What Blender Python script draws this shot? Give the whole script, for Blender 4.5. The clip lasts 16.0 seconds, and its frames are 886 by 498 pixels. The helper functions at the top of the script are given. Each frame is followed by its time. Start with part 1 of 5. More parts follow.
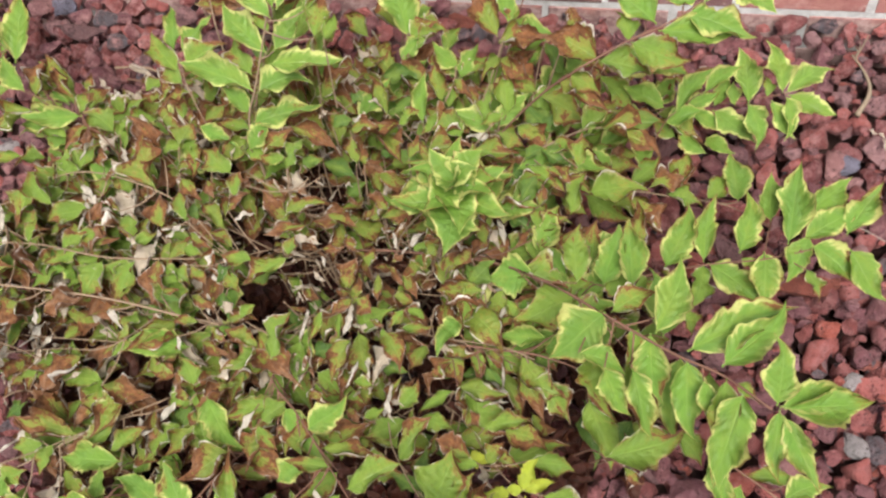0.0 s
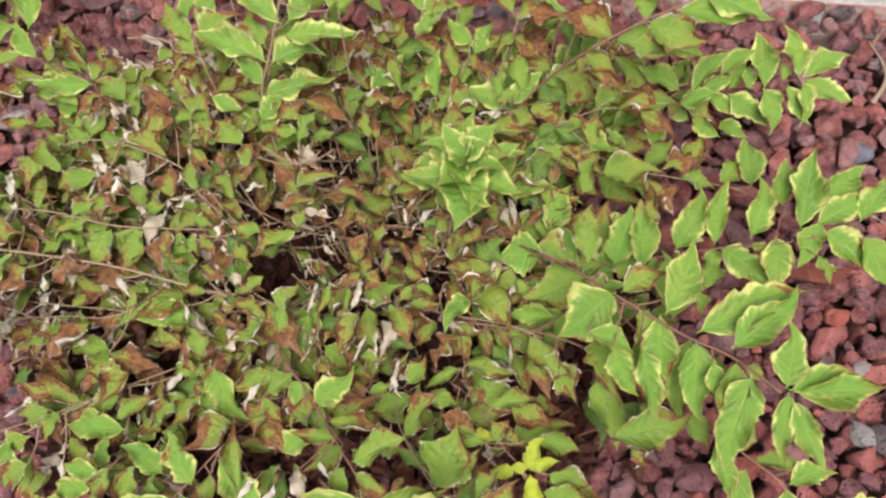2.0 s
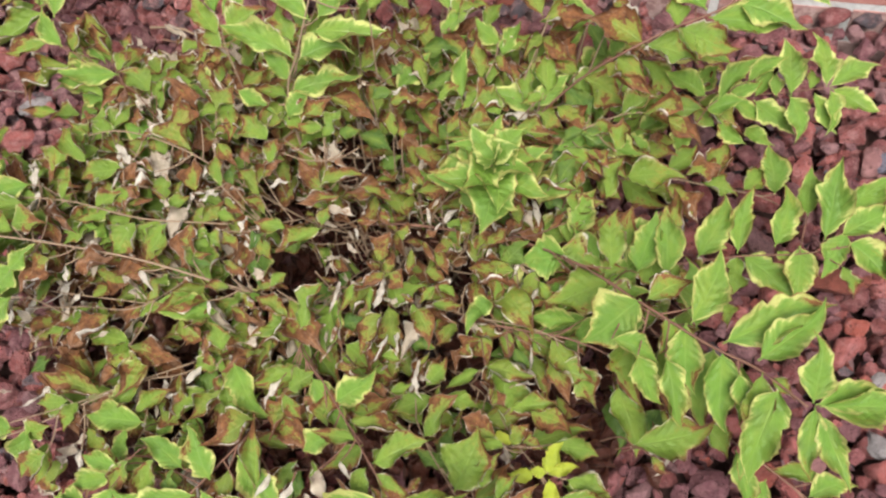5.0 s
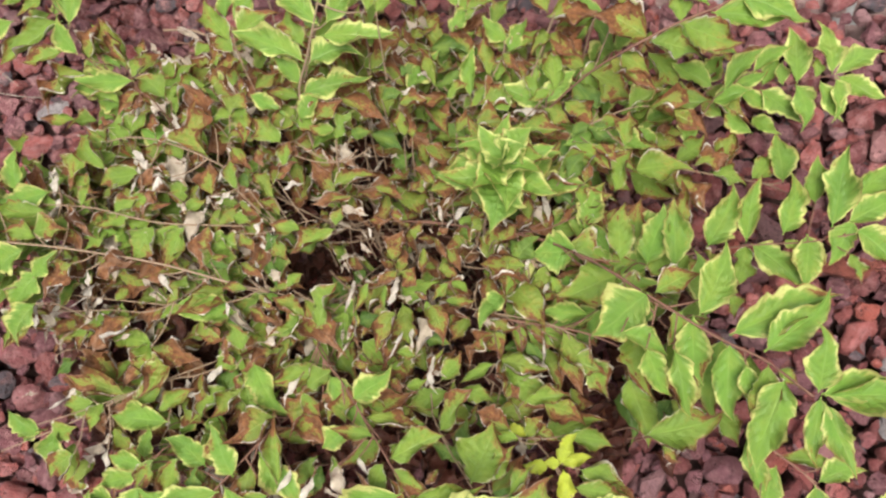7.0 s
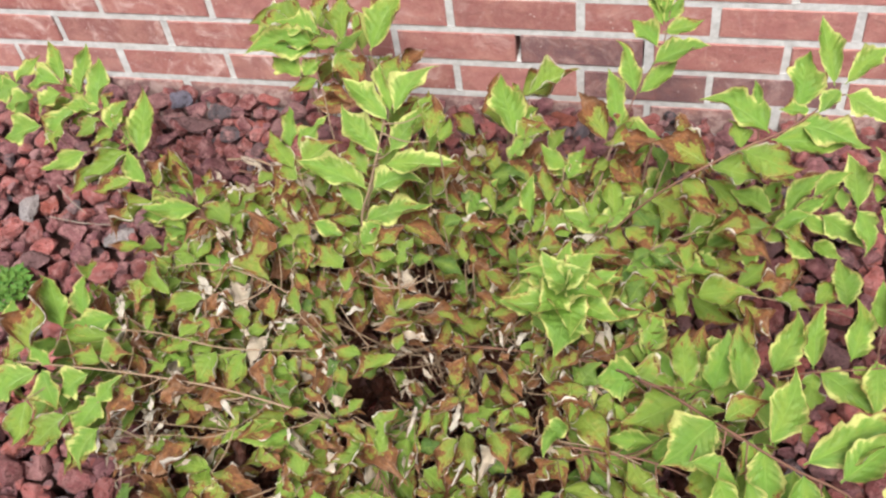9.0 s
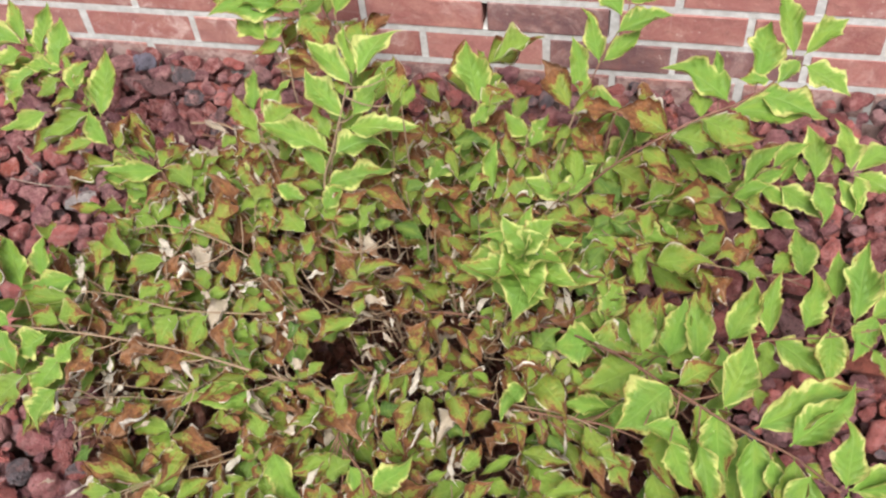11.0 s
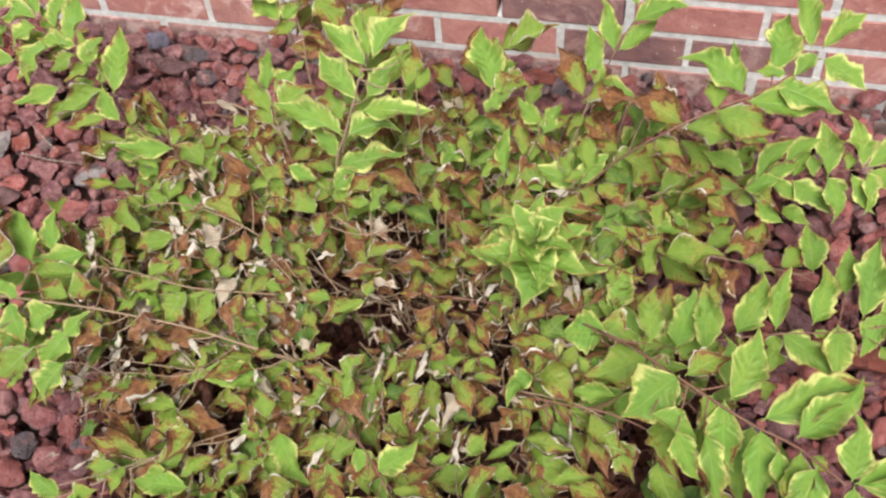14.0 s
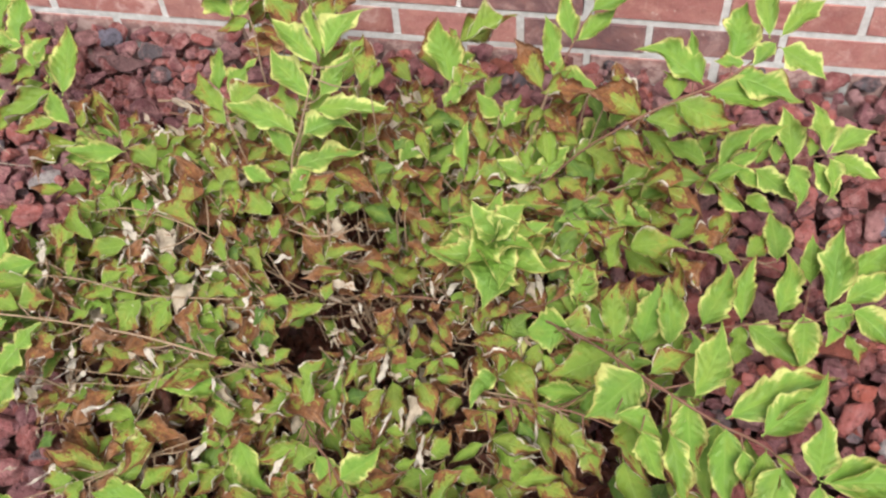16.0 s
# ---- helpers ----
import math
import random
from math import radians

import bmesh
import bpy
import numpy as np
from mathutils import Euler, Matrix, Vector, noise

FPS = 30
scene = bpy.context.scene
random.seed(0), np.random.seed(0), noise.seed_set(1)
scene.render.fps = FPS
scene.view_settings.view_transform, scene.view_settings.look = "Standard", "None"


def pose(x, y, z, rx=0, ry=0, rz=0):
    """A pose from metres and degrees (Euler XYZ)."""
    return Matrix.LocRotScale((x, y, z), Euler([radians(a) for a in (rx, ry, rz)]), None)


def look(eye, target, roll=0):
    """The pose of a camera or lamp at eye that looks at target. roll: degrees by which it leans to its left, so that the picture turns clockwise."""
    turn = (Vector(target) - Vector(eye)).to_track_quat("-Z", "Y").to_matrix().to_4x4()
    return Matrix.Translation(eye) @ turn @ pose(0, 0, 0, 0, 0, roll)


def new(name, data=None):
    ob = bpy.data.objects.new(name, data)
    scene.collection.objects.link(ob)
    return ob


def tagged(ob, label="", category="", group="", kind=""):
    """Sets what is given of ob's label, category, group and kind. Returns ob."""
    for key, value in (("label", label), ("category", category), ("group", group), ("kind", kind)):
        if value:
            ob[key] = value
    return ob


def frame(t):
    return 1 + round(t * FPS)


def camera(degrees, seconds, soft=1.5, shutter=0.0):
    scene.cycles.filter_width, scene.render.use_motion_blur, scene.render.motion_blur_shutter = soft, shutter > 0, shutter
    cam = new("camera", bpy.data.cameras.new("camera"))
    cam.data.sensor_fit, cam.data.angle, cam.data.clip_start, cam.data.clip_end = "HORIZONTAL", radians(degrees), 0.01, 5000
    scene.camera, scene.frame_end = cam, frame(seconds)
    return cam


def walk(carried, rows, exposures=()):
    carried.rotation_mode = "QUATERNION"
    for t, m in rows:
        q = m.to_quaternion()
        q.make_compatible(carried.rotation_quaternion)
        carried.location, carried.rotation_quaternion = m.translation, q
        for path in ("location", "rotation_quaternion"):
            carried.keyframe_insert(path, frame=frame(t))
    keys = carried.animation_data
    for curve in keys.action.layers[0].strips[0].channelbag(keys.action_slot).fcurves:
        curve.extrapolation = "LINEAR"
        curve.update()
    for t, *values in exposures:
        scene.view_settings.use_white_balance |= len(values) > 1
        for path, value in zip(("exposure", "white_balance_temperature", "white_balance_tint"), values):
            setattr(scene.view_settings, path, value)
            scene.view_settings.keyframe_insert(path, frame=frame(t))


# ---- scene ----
cam = camera(45.0, 16.0, soft=2.4, shutter=0.4)
PATH = [
    (0, (0.393, -1.307, 1.238), (0.141, -0.191, -0.402), -6.5),
    (0.5, (0.39, -1.301, 1.234), (0.148, -0.21, -0.424), -5.8),
    (1, (0.394, -1.305, 1.232), (0.141, -0.214, -0.425), -6.5),
    (1.5, (0.392, -1.305, 1.236), (0.136, -0.216, -0.421), -5.3),
    (2, (0.389, -1.312, 1.23), (0.128, -0.222, -0.426), -5.7),
    (2.5, (0.382, -1.319, 1.228), (0.096, -0.239, -0.431), -6.9),
    (3, (0.387, -1.317, 1.217), (0.136, -0.267, -0.466), -5.6),
    (3.5, (0.372, -1.308, 1.224), (0.102, -0.263, -0.46), -4.5),
    (3.7, (0.377, -1.3, 1.23), (0.107, -0.246, -0.447), -5.2),
    (5.8, (0.364, -1.307, 1.235), (0.091, -0.233, -0.429), -4.2),
    (6, (0.364, -1.305, 1.233), (0.081, -0.286, -0.465), -5.2),
    (6.5, (0.375, -1.298, 1.264), (0.07, -0.256, -0.415), -6.2),
    (7, (0.377, -1.303, 1.261), (0.077, -0.26, -0.419), -7.7),
    (7.5, (0.371, -1.308, 1.266), (0.008, -0.149, -0.323), -8.7),
    (8, (0.365, -1.312, 1.264), (-0.047, -0.128, -0.295), -10.3),
    (8.5, (0.365, -1.306, 1.266), (-0.058, -0.109, -0.28), -10.2),
    (9, (0.362, -1.306, 1.265), (-0.046, -0.092, -0.271), -9.7),
    (9.5, (0.365, -1.308, 1.264), (-0.014, -0.103, -0.286), -8.7),
    (11.8, (0.372, -1.315, 1.263), (0.026, -0.133, -0.312), -7.1),
    (12, (0.372, -1.316, 1.265), (0.023, -0.13, -0.307), -7.2),
    (12.5, (0.373, -1.32, 1.263), (0.02, -0.139, -0.313), -6.9),
    (13, (0.371, -1.32, 1.261), (0.022, -0.148, -0.322), -6.4),
    (13.5, (0.372, -1.323, 1.256), (0.03, -0.153, -0.329), -6.2),
    (14, (0.365, -1.319, 1.26), (0.014, -0.151, -0.326), -6.0),
    (14.5, (0.363, -1.305, 1.262), (-0.009, -0.138, -0.32), -6.1),
    (15, (0.358, -1.295, 1.259), (0.006, -0.127, -0.325), -6.1),
    (15.5, (0.365, -1.292, 1.257), (0.045, -0.12, -0.332), -5.8),
    (16, (0.375, -1.289, 1.252), (0.075, -0.137, -0.355), -5.8),
]
walk(cam, [(t, look(eye, target, roll)) for t, eye, target, roll in PATH],
     exposures=[(0, 0.86), (3.7, 0.86), (6.5, 0.91), (8.3, 1.0), (9.7, 0.96), (12, 0.92), (16, 0.91)])

# ---- world and light: bright open shade under a hazy sky ----
world = bpy.data.worlds.new("sky")
scene.world = world
world.use_nodes = True
wt = world.node_tree
wt.nodes.clear()
w_out = wt.nodes.new("ShaderNodeOutputWorld")
w_bg = wt.nodes.new("ShaderNodeBackground")
w_sky = wt.nodes.new("ShaderNodeTexSky")
w_sky.sky_type = "NISHITA"
w_sky.sun_disc = False
w_sky.sun_elevation = radians(58)
w_sky.sun_rotation = radians(168)
w_sky.air_density, w_sky.dust_density, w_sky.ozone_density = 1.0, 4.0, 0.6
w_bg.inputs["Strength"].default_value = 0.07
wt.links.new(w_sky.outputs[0], w_bg.inputs["Color"])
wt.links.new(w_bg.outputs[0], w_out.inputs["Surface"])

sun = new("sun", bpy.data.lights.new("sun", "SUN"))
sun.data.energy, sun.data.angle, sun.data.color = 3.25, radians(26), (1.0, 0.955, 0.86)
sun.matrix_world = look((0.5, -2.5, 4.0), (0, 0, 0))


# ---- materials ----
class Mat:
    """A node material with short ways to wire it."""

    def __init__(self, name, roughness=0.7):
        self.m = bpy.data.materials.new(name)
        self.m.use_nodes = True
        self.t = self.m.node_tree
        self.t.nodes.clear()
        self.out = self.add("ShaderNodeOutputMaterial")
        self.bsdf = self.add("ShaderNodeBsdfPrincipled")
        self.bsdf.inputs["Roughness"].default_value = roughness
        self.link(self.bsdf.outputs[0], self.out.inputs["Surface"])
        self.base = self.bsdf.inputs["Base Color"]

    def add(self, kind):
        return self.t.nodes.new(kind)

    def link(self, a, b):
        self.t.links.new(a, b)

    def put(self, value, socket):
        if isinstance(value, (int, float)):
            socket.default_value = value
        elif isinstance(value, tuple):
            socket.default_value = (*value, 1) if len(socket.default_value) == 4 and len(value) == 3 else value
        else:
            self.link(value, socket)

    def math(self, op, a, b=0.0, c=0.0, clamp=False):
        n = self.add("ShaderNodeMath")
        n.operation, n.use_clamp = op, clamp
        for v, s in zip((a, b, c), n.inputs):
            self.put(v, s)
        return n.outputs[0]

    def step(self, v, lo, hi):
        n = self.add("ShaderNodeMapRange")
        n.interpolation_type = "SMOOTHSTEP"
        for v2, k in ((v, 0), (lo, 1), (hi, 2), (0.0, 3), (1.0, 4)):
            self.put(v2, n.inputs[k])
        return n.outputs[0]

    def mix(self, f, a, b):
        n = self.add("ShaderNodeMix")
        n.data_type = "RGBA"
        self.put(f, n.inputs[0]), self.put(a, n.inputs[6]), self.put(b, n.inputs[7])
        return n.outputs[2]

    def noise(self, scale, vec=None, detail=4.0, rough=0.55, warp=0.0):
        n = self.add("ShaderNodeTexNoise")
        n.inputs["Scale"].default_value, n.inputs["Detail"].default_value = scale, detail
        n.inputs["Roughness"].default_value, n.inputs["Distortion"].default_value = rough, warp
        if vec is not None:
            self.link(vec, n.inputs["Vector"])
        return n.outputs[0]

    def voronoi(self, scale, vec=None):
        n = self.add("ShaderNodeTexVoronoi")
        n.inputs["Scale"].default_value = scale
        if vec is not None:
            self.link(vec, n.inputs["Vector"])
        return n.outputs["Distance"]

    def world_at(self):
        return self.add("ShaderNodeNewGeometry").outputs["Position"]

    def chance(self, island=False):
        if island:
            return self.add("ShaderNodeNewGeometry").outputs["Random Per Island"]
        return self.add("ShaderNodeObjectInfo").outputs["Random"]

    def moved(self, vec, amount):
        n = self.add("ShaderNodeVectorMath")
        n.operation = "ADD"
        self.link(vec, n.inputs[0]), self.link(amount, n.inputs[1])
        return n.outputs[0]

    def bump(self, height, strength, distance):
        n = self.add("ShaderNodeBump")
        n.inputs["Strength"].default_value, n.inputs["Distance"].default_value = strength, distance
        self.link(height, n.inputs["Height"])
        self.link(n.outputs[0], self.bsdf.inputs["Normal"])


def brick_material(island, burnt=False, pale=False):
    m = Mat("fired_brick" + ("_far" if island else "_dark" if burnt else "_pale" if pale else ""), 0.85)
    at, chance = m.world_at(), m.chance(island)
    tone = m.mix(chance, (0.125, 0.066, 0.076), (0.165, 0.09, 0.1)) if burnt else m.mix(chance, (0.27, 0.098, 0.093), (0.365, 0.158, 0.15))
    dark = m.step(m.math("FRACT", m.math("MULTIPLY", chance, 7.31)), 0.75, 0.95)
    tone = m.mix(m.math("MULTIPLY", dark, 0.55), tone, (0.2, 0.1, 0.098))
    cloud = m.noise(22, at, 6, 0.65, 0.5)
    tone = m.mix(m.math("MULTIPLY", m.step(cloud, 0.4, 0.68), 0.25 if burnt else 0.6), tone, (0.45, 0.235, 0.2))
    blotch = m.step(m.noise(46, m.moved(at, chance), 5, 0.6, 0.6), 0.5, 0.68)
    tone = m.mix(m.math("MULTIPLY", blotch, 0.5), tone, (0.25, 0.11, 0.105))
    fine = m.noise(230, at, 4, 0.7)
    tone = m.mix(m.math("MULTIPLY", m.step(fine, 0.48, 0.64), 0.3), tone, (0.2, 0.075, 0.065))
    grit = m.noise(420, m.moved(at, chance), 3, 0.7)
    tone = m.mix(m.math("MULTIPLY", m.step(grit, 0.54, 0.68), 0.3), tone, (0.52, 0.34, 0.3))
    bloom = m.step(m.noise(17, at, 6, 0.72, 0.8), 0.5, 0.7)
    tone = m.mix(m.math("MULTIPLY", bloom, 0.75 if pale else 0.34), tone, (0.62, 0.47, 0.45))
    fleck = m.math("MULTIPLY", m.step(m.voronoi(95, at), 0.16, 0.07), m.step(m.noise(40, at, 3), 0.48, 0.6))
    tone = m.mix(m.math("MULTIPLY", fleck, 0.8), tone, (0.68, 0.6, 0.56))
    height = m.add("ShaderNodeSeparateXYZ")
    m.link(at, height.inputs[0])
    splash = m.math("MULTIPLY", m.step(m.math("ADD", height.outputs[2], m.math("MULTIPLY", cloud, 0.05)), 0.066, 0.045), 0.8)
    tone = m.mix(splash, tone, m.mix(m.step(m.noise(40, at, 5, 0.7), 0.42, 0.58), (0.2, 0.125, 0.13), (0.44, 0.33, 0.32)))
    m.put(tone, m.base)
    m.bump(m.math("ADD", m.math("MULTIPLY", fine, 0.4), m.noise(60, at, 5)), 0.7, 0.004)
    return m.m


def mortar_material():
    m = Mat("mortar", 0.95)
    at = m.world_at()
    tone = m.mix(m.step(m.noise(60, at, 6, 0.7), 0.3, 0.7), (0.4, 0.405, 0.415), (0.58, 0.59, 0.605))
    tone = m.mix(m.math("MULTIPLY", m.step(m.noise(9, at, 4), 0.5, 0.75), 0.5), tone, (0.42, 0.39, 0.38))
    m.put(tone, m.base)
    m.bump(m.noise(220, at, 4, 0.7), 0.6, 0.003)
    return m.m


def rock_material(island, plain=None):
    m = Mat("lava_rock" + ("_far" if island else "") if plain is None else "grey_rock", 0.92)
    chance = m.chance(island)
    at = m.world_at()
    tone = m.mix(chance, (0.15, 0.035, 0.038), (0.46, 0.138, 0.128))
    pick = m.math("FRACT", m.math("MULTIPLY", chance, 13.7))
    tone = m.mix(m.step(pick, 0.34, 0.6), tone, (0.2, 0.078, 0.096))
    tone = m.mix(m.step(pick, 0.72, 0.82), tone, (0.33, 0.185, 0.2))
    tone = m.mix(m.step(pick, 0.84, 0.9), tone, (0.36, 0.092, 0.07))
    tone = m.mix(m.step(pick, 0.935, 0.945), tone, (0.115, 0.1, 0.12))
    if plain is not None:
        tone = m.mix(m.noise(60, at, 4), plain, tuple(1.5 * c for c in plain))
    # dust tint; its rise north and west also paints in the brighter light there
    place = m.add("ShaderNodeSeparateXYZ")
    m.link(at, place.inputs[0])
    dust_and_light = m.math("ADD", 0.24, m.math("MULTIPLY", m.step(m.math("ADD", place.outputs[1], m.math("MULTIPLY", m.noise(4, at, 3), 0.3)), -0.65, -0.1), 0.36))
    dust_and_light = m.math("ADD", dust_and_light, m.math("MULTIPLY", m.step(m.math("ADD", place.outputs[0], m.math("MULTIPLY", m.noise(3, at, 3), 0.4)), 0.3, -0.2), 0.32))
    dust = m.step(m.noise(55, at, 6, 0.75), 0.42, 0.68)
    tone = m.mix(m.math("MULTIPLY", dust, dust_and_light), tone, (0.52, 0.28, 0.285) if plain is None else tuple(2.0 * c for c in plain))
    dark = m.step(m.noise(38, at, 5, 0.7, 0.4), 0.5, 0.66)
    tone = m.mix(m.math("MULTIPLY", dark, 0.42), tone, (0.1, 0.034, 0.032) if plain is None else tuple(0.6 * c for c in plain))
    pit = m.math("MULTIPLY", m.step(m.voronoi(150, at), 0.36, 0.12), m.step(m.noise(40, at, 3), 0.45, 0.6))
    pore = m.math("MULTIPLY", m.step(m.voronoi(390, at), 0.4, 0.15), m.step(m.noise(70, at, 3), 0.4, 0.6))
    pore = m.math("MAXIMUM", pit, pore)
    tone = m.mix(m.math("MULTIPLY", pore, 0.65), tone, (0.04, 0.014, 0.014))
    speck = m.step(m.noise(320, at, 2, 0.7), 0.66, 0.74)
    tone = m.mix(m.math("MULTIPLY", speck, 0.45), tone, (0.5, 0.36, 0.34))
    m.put(tone, m.base)
    rough = m.math("SUBTRACT", m.math("ADD", m.noise(140, at, 5, 0.75), m.math("MULTIPLY", m.noise(420, at, 3), 0.35)), m.math("MULTIPLY", pore, 0.7))
    m.bump(rough, 1.0, 0.01)
    return m.m


def soil_material():
    m = Mat("dark_grit_and_core_shade", 0.95)
    at = m.world_at()
    tone = m.mix(m.noise(35, at, 6, 0.7), (0.028, 0.012, 0.011), (0.10, 0.04, 0.034))
    m.put(tone, m.base)
    m.bump(m.noise(90, at, 6, 0.7), 1.0, 0.02)
    return m.m


def bark_material(name, a, b):
    m = Mat(name, 0.8)
    at = m.world_at()
    m.put(m.mix(m.noise(60, at, 5, 0.7), a, b), m.base)
    m.bump(m.noise(400, at, 4), 0.4, 0.001)
    return m.m


def leaf_material(name, island, greens, rim, rim_width, scorch, rust, edge_dry, spots=0.0, dry_width=0.12, alive=1.0, singed=0.2):
    """A leaf blade: mottled green, a broken pale rim, scorched patches that grow from the rim and tip, a dry edge."""
    m = Mat(name + ("_far" if island else ""), 0.48)
    chance = m.chance(island)
    uv = m.add("ShaderNodeUVMap").outputs[0]
    sep = m.add("ShaderNodeSeparateXYZ")
    m.link(uv, sep.inputs[0])
    u, v = sep.outputs[0], sep.outputs[1]
    off = m.add("ShaderNodeCombineXYZ")
    m.put(m.math("MULTIPLY", chance, 37.0), off.inputs[0]), m.put(m.math("MULTIPLY", chance, 91.0), off.inputs[1])
    at = m.moved(uv, off.outputs[0])
    side = m.math("ABSOLUTE", m.math("SUBTRACT", m.math("MULTIPLY", u, 2.0), 1.0))
    inner = m.math("SUBTRACT", 1.0, side)
    soft = m.noise(4.0, at, 4, 0.6)
    fine = m.noise(16.0, at, 4, 0.65)
    # the side veins run forward from the midrib; the pale rim reaches in between them
    vein = m.math("SUBTRACT", v, m.math("MULTIPLY", side, 0.2))
    rib = m.math("SINE", m.math("MULTIPLY", vein, 52.0))
    mid = m.step(side, 0.08, 0.0)
    tone = m.mix(soft, *greens)
    own = m.math("FRACT", m.math("MULTIPLY", chance, 23.3))
    tone = m.mix(m.math("MULTIPLY", m.math("FRACT", m.math("MULTIPLY", chance, 5.7)), 0.32 * alive), tone, (0.21, 0.31, 0.04))
    tone = m.mix(m.math("MULTIPLY", m.step(rib, 0.3, 1.0), 0.08 * alive), tone, (0.22, 0.37, 0.085))
    tone = m.mix(m.math("MULTIPLY", m.step(m.noise(2.4, at, 3, 0.6), 0.46, 0.66), 0.38 * alive), tone, (0.27, 0.35, 0.06))
    tone = m.mix(m.math("MULTIPLY", m.step(m.noise(9.0, at, 4, 0.7), 0.52, 0.64), 0.28 * alive), tone, m.mix(0.55, greens[0], (0.05, 0.09, 0.015)))
    deep = m.math("FRACT", m.math("MULTIPLY", chance, 41.9))
    tone = m.mix(m.math("MULTIPLY", m.step(deep, 0.5, 1.0), 0.3 * alive), tone, m.mix(0.5, greens[0], (0.06, 0.11, 0.02)))
    tone = m.mix(m.math("MULTIPLY", mid, 0.3 * alive), tone, (0.3, 0.42, 0.13))
    cell = m.add("ShaderNodeCombineXYZ")
    m.put(m.math("MULTIPLY", vein, 9.0), cell.inputs[0]), m.put(m.math("MULTIPLY", side, 0.8), cell.inputs[1])
    m.put(m.math("ADD", m.math("MULTIPLY", chance, 53.0), m.math("MULTIPLY", m.step(u, 0.49, 0.51), 7.0)), cell.inputs[2])
    tongue = m.noise(1.6, cell.outputs[0], 3, 0.6)
    wide = m.math("ADD", inner, m.math("MULTIPLY", m.math("SUBTRACT", tongue, 0.5), 1.0))
    wide = m.math("ADD", wide, m.math("MULTIPLY", m.math("SUBTRACT", m.noise(2.6, at, 2), 0.5), 0.5))
    wide = m.math("ADD", wide, m.math("MULTIPLY", m.math("SUBTRACT", fine, 0.5), 0.22))
    wide = m.math("SUBTRACT", wide, m.math("MULTIPLY", m.step(v, 0.8, 1.0), 0.15))
    wide = m.math("SUBTRACT", wide, m.math("MULTIPLY", m.math("SUBTRACT", own, 0.5), 0.16))
    pale = m.step(wide, rim_width + 0.30, rim_width + 0.06)
    tone = m.mix(m.math("MULTIPLY", pale, 0.42), tone, m.mix(0.35, greens[1], rim))
    tone = m.mix(m.math("MULTIPLY", m.step(wide, rim_width + 0.05, rim_width - 0.05), 0.88), tone, rim)
    if spots:
        tone = m.mix(m.math("MULTIPLY", m.step(m.voronoi(9.0, at), 0.25, 0.16), spots), tone, (0.12, 0.05, 0.02))
    big = m.noise(2.2, at, 5, 0.66, 0.6)
    hurt = m.math("ADD", big, m.math("MULTIPLY", m.math("SUBTRACT", 0.6, inner), 0.2))
    hurt = m.math("ADD", hurt, m.math("MULTIPLY", m.math("SUBTRACT", v, 0.6), 0.34))
    hurt = m.math("ADD", hurt, m.math("MULTIPLY", m.math("SUBTRACT", fine, 0.5), 0.4))
    hurt = m.math("ADD", hurt, m.math("MULTIPLY", m.math("SUBTRACT", own, 0.5), 0.18))
    halo = m.step(hurt, scorch - 0.12, scorch - 0.01)
    burnt = m.step(hurt, scorch - 0.015, scorch + 0.03)
    tone = m.mix(m.math("MULTIPLY", halo, 0.5 * alive), tone, (0.33, 0.3, 0.06))
    tone = m.mix(burnt, tone, m.mix(m.step(m.noise(6.0, at, 5, 0.7), 0.32, 0.68), rust[0], rust[1]))
    crust = m.step(hurt, scorch + 0.13, scorch + 0.25)
    tone = m.mix(m.math("MULTIPLY", crust, 0.6 * alive), tone, rust[2])
    dry = m.math("MULTIPLY", m.step(m.math("ADD", inner, m.math("MULTIPLY", fine, 0.16)), dry_width + 0.06, dry_width - 0.01),
                 m.step(m.noise(3.0, at, 3), 1.0 - edge_dry, 1.06 - edge_dry))
    tone = m.mix(dry, tone, (0.84, 0.8, 0.73))
    singe = m.math("MULTIPLY", m.step(m.math("ADD", inner, m.math("MULTIPLY", fine, 0.3)), singed + 0.06, singed - 0.02), m.step(m.math("ADD", m.noise(3.6, at, 3), m.math("MULTIPLY", v, 0.14)), 0.55, 0.62))
    tone = m.mix(m.math("MULTIPLY", singe, 0.85), tone, m.mix(soft, rust[0], (0.36, 0.14, 0.05)))
    m.put(tone, m.base)
    m.put(m.math("ADD", 0.42, m.math("MULTIPLY", burnt, 0.35)), m.bsdf.inputs["Roughness"])
    m.bsdf.inputs["Specular IOR Level"].default_value = 0.45
    m.bump(m.math("ADD", m.math("MULTIPLY", rib, 0.12), m.math("ADD", m.math("MULTIPLY", mid, -0.8), fine)), 0.4, 0.02)
    glow = m.add("ShaderNodeBsdfTranslucent")
    both = m.add("ShaderNodeMixShader")
    both.inputs[0].default_value = 0.28
    m.put(tone, glow.inputs[0])
    m.link(m.bsdf.outputs[0], both.inputs[1]), m.link(glow.outputs[0], both.inputs[2])
    m.link(both.outputs[0], m.out.inputs["Surface"])
    return m.m


RUST = ((0.095, 0.036, 0.016), (0.3, 0.13, 0.052), (0.36, 0.22, 0.14))
LEAF_LOOKS = {}
LEAF_LOOKS["n"] = dict(greens=((0.125, 0.265, 0.045), (0.225, 0.39, 0.066)), rim=(0.64, 0.68, 0.25), rim_width=0.3, scorch=0.93, rust=RUST, edge_dry=0.2, singed=0.12)
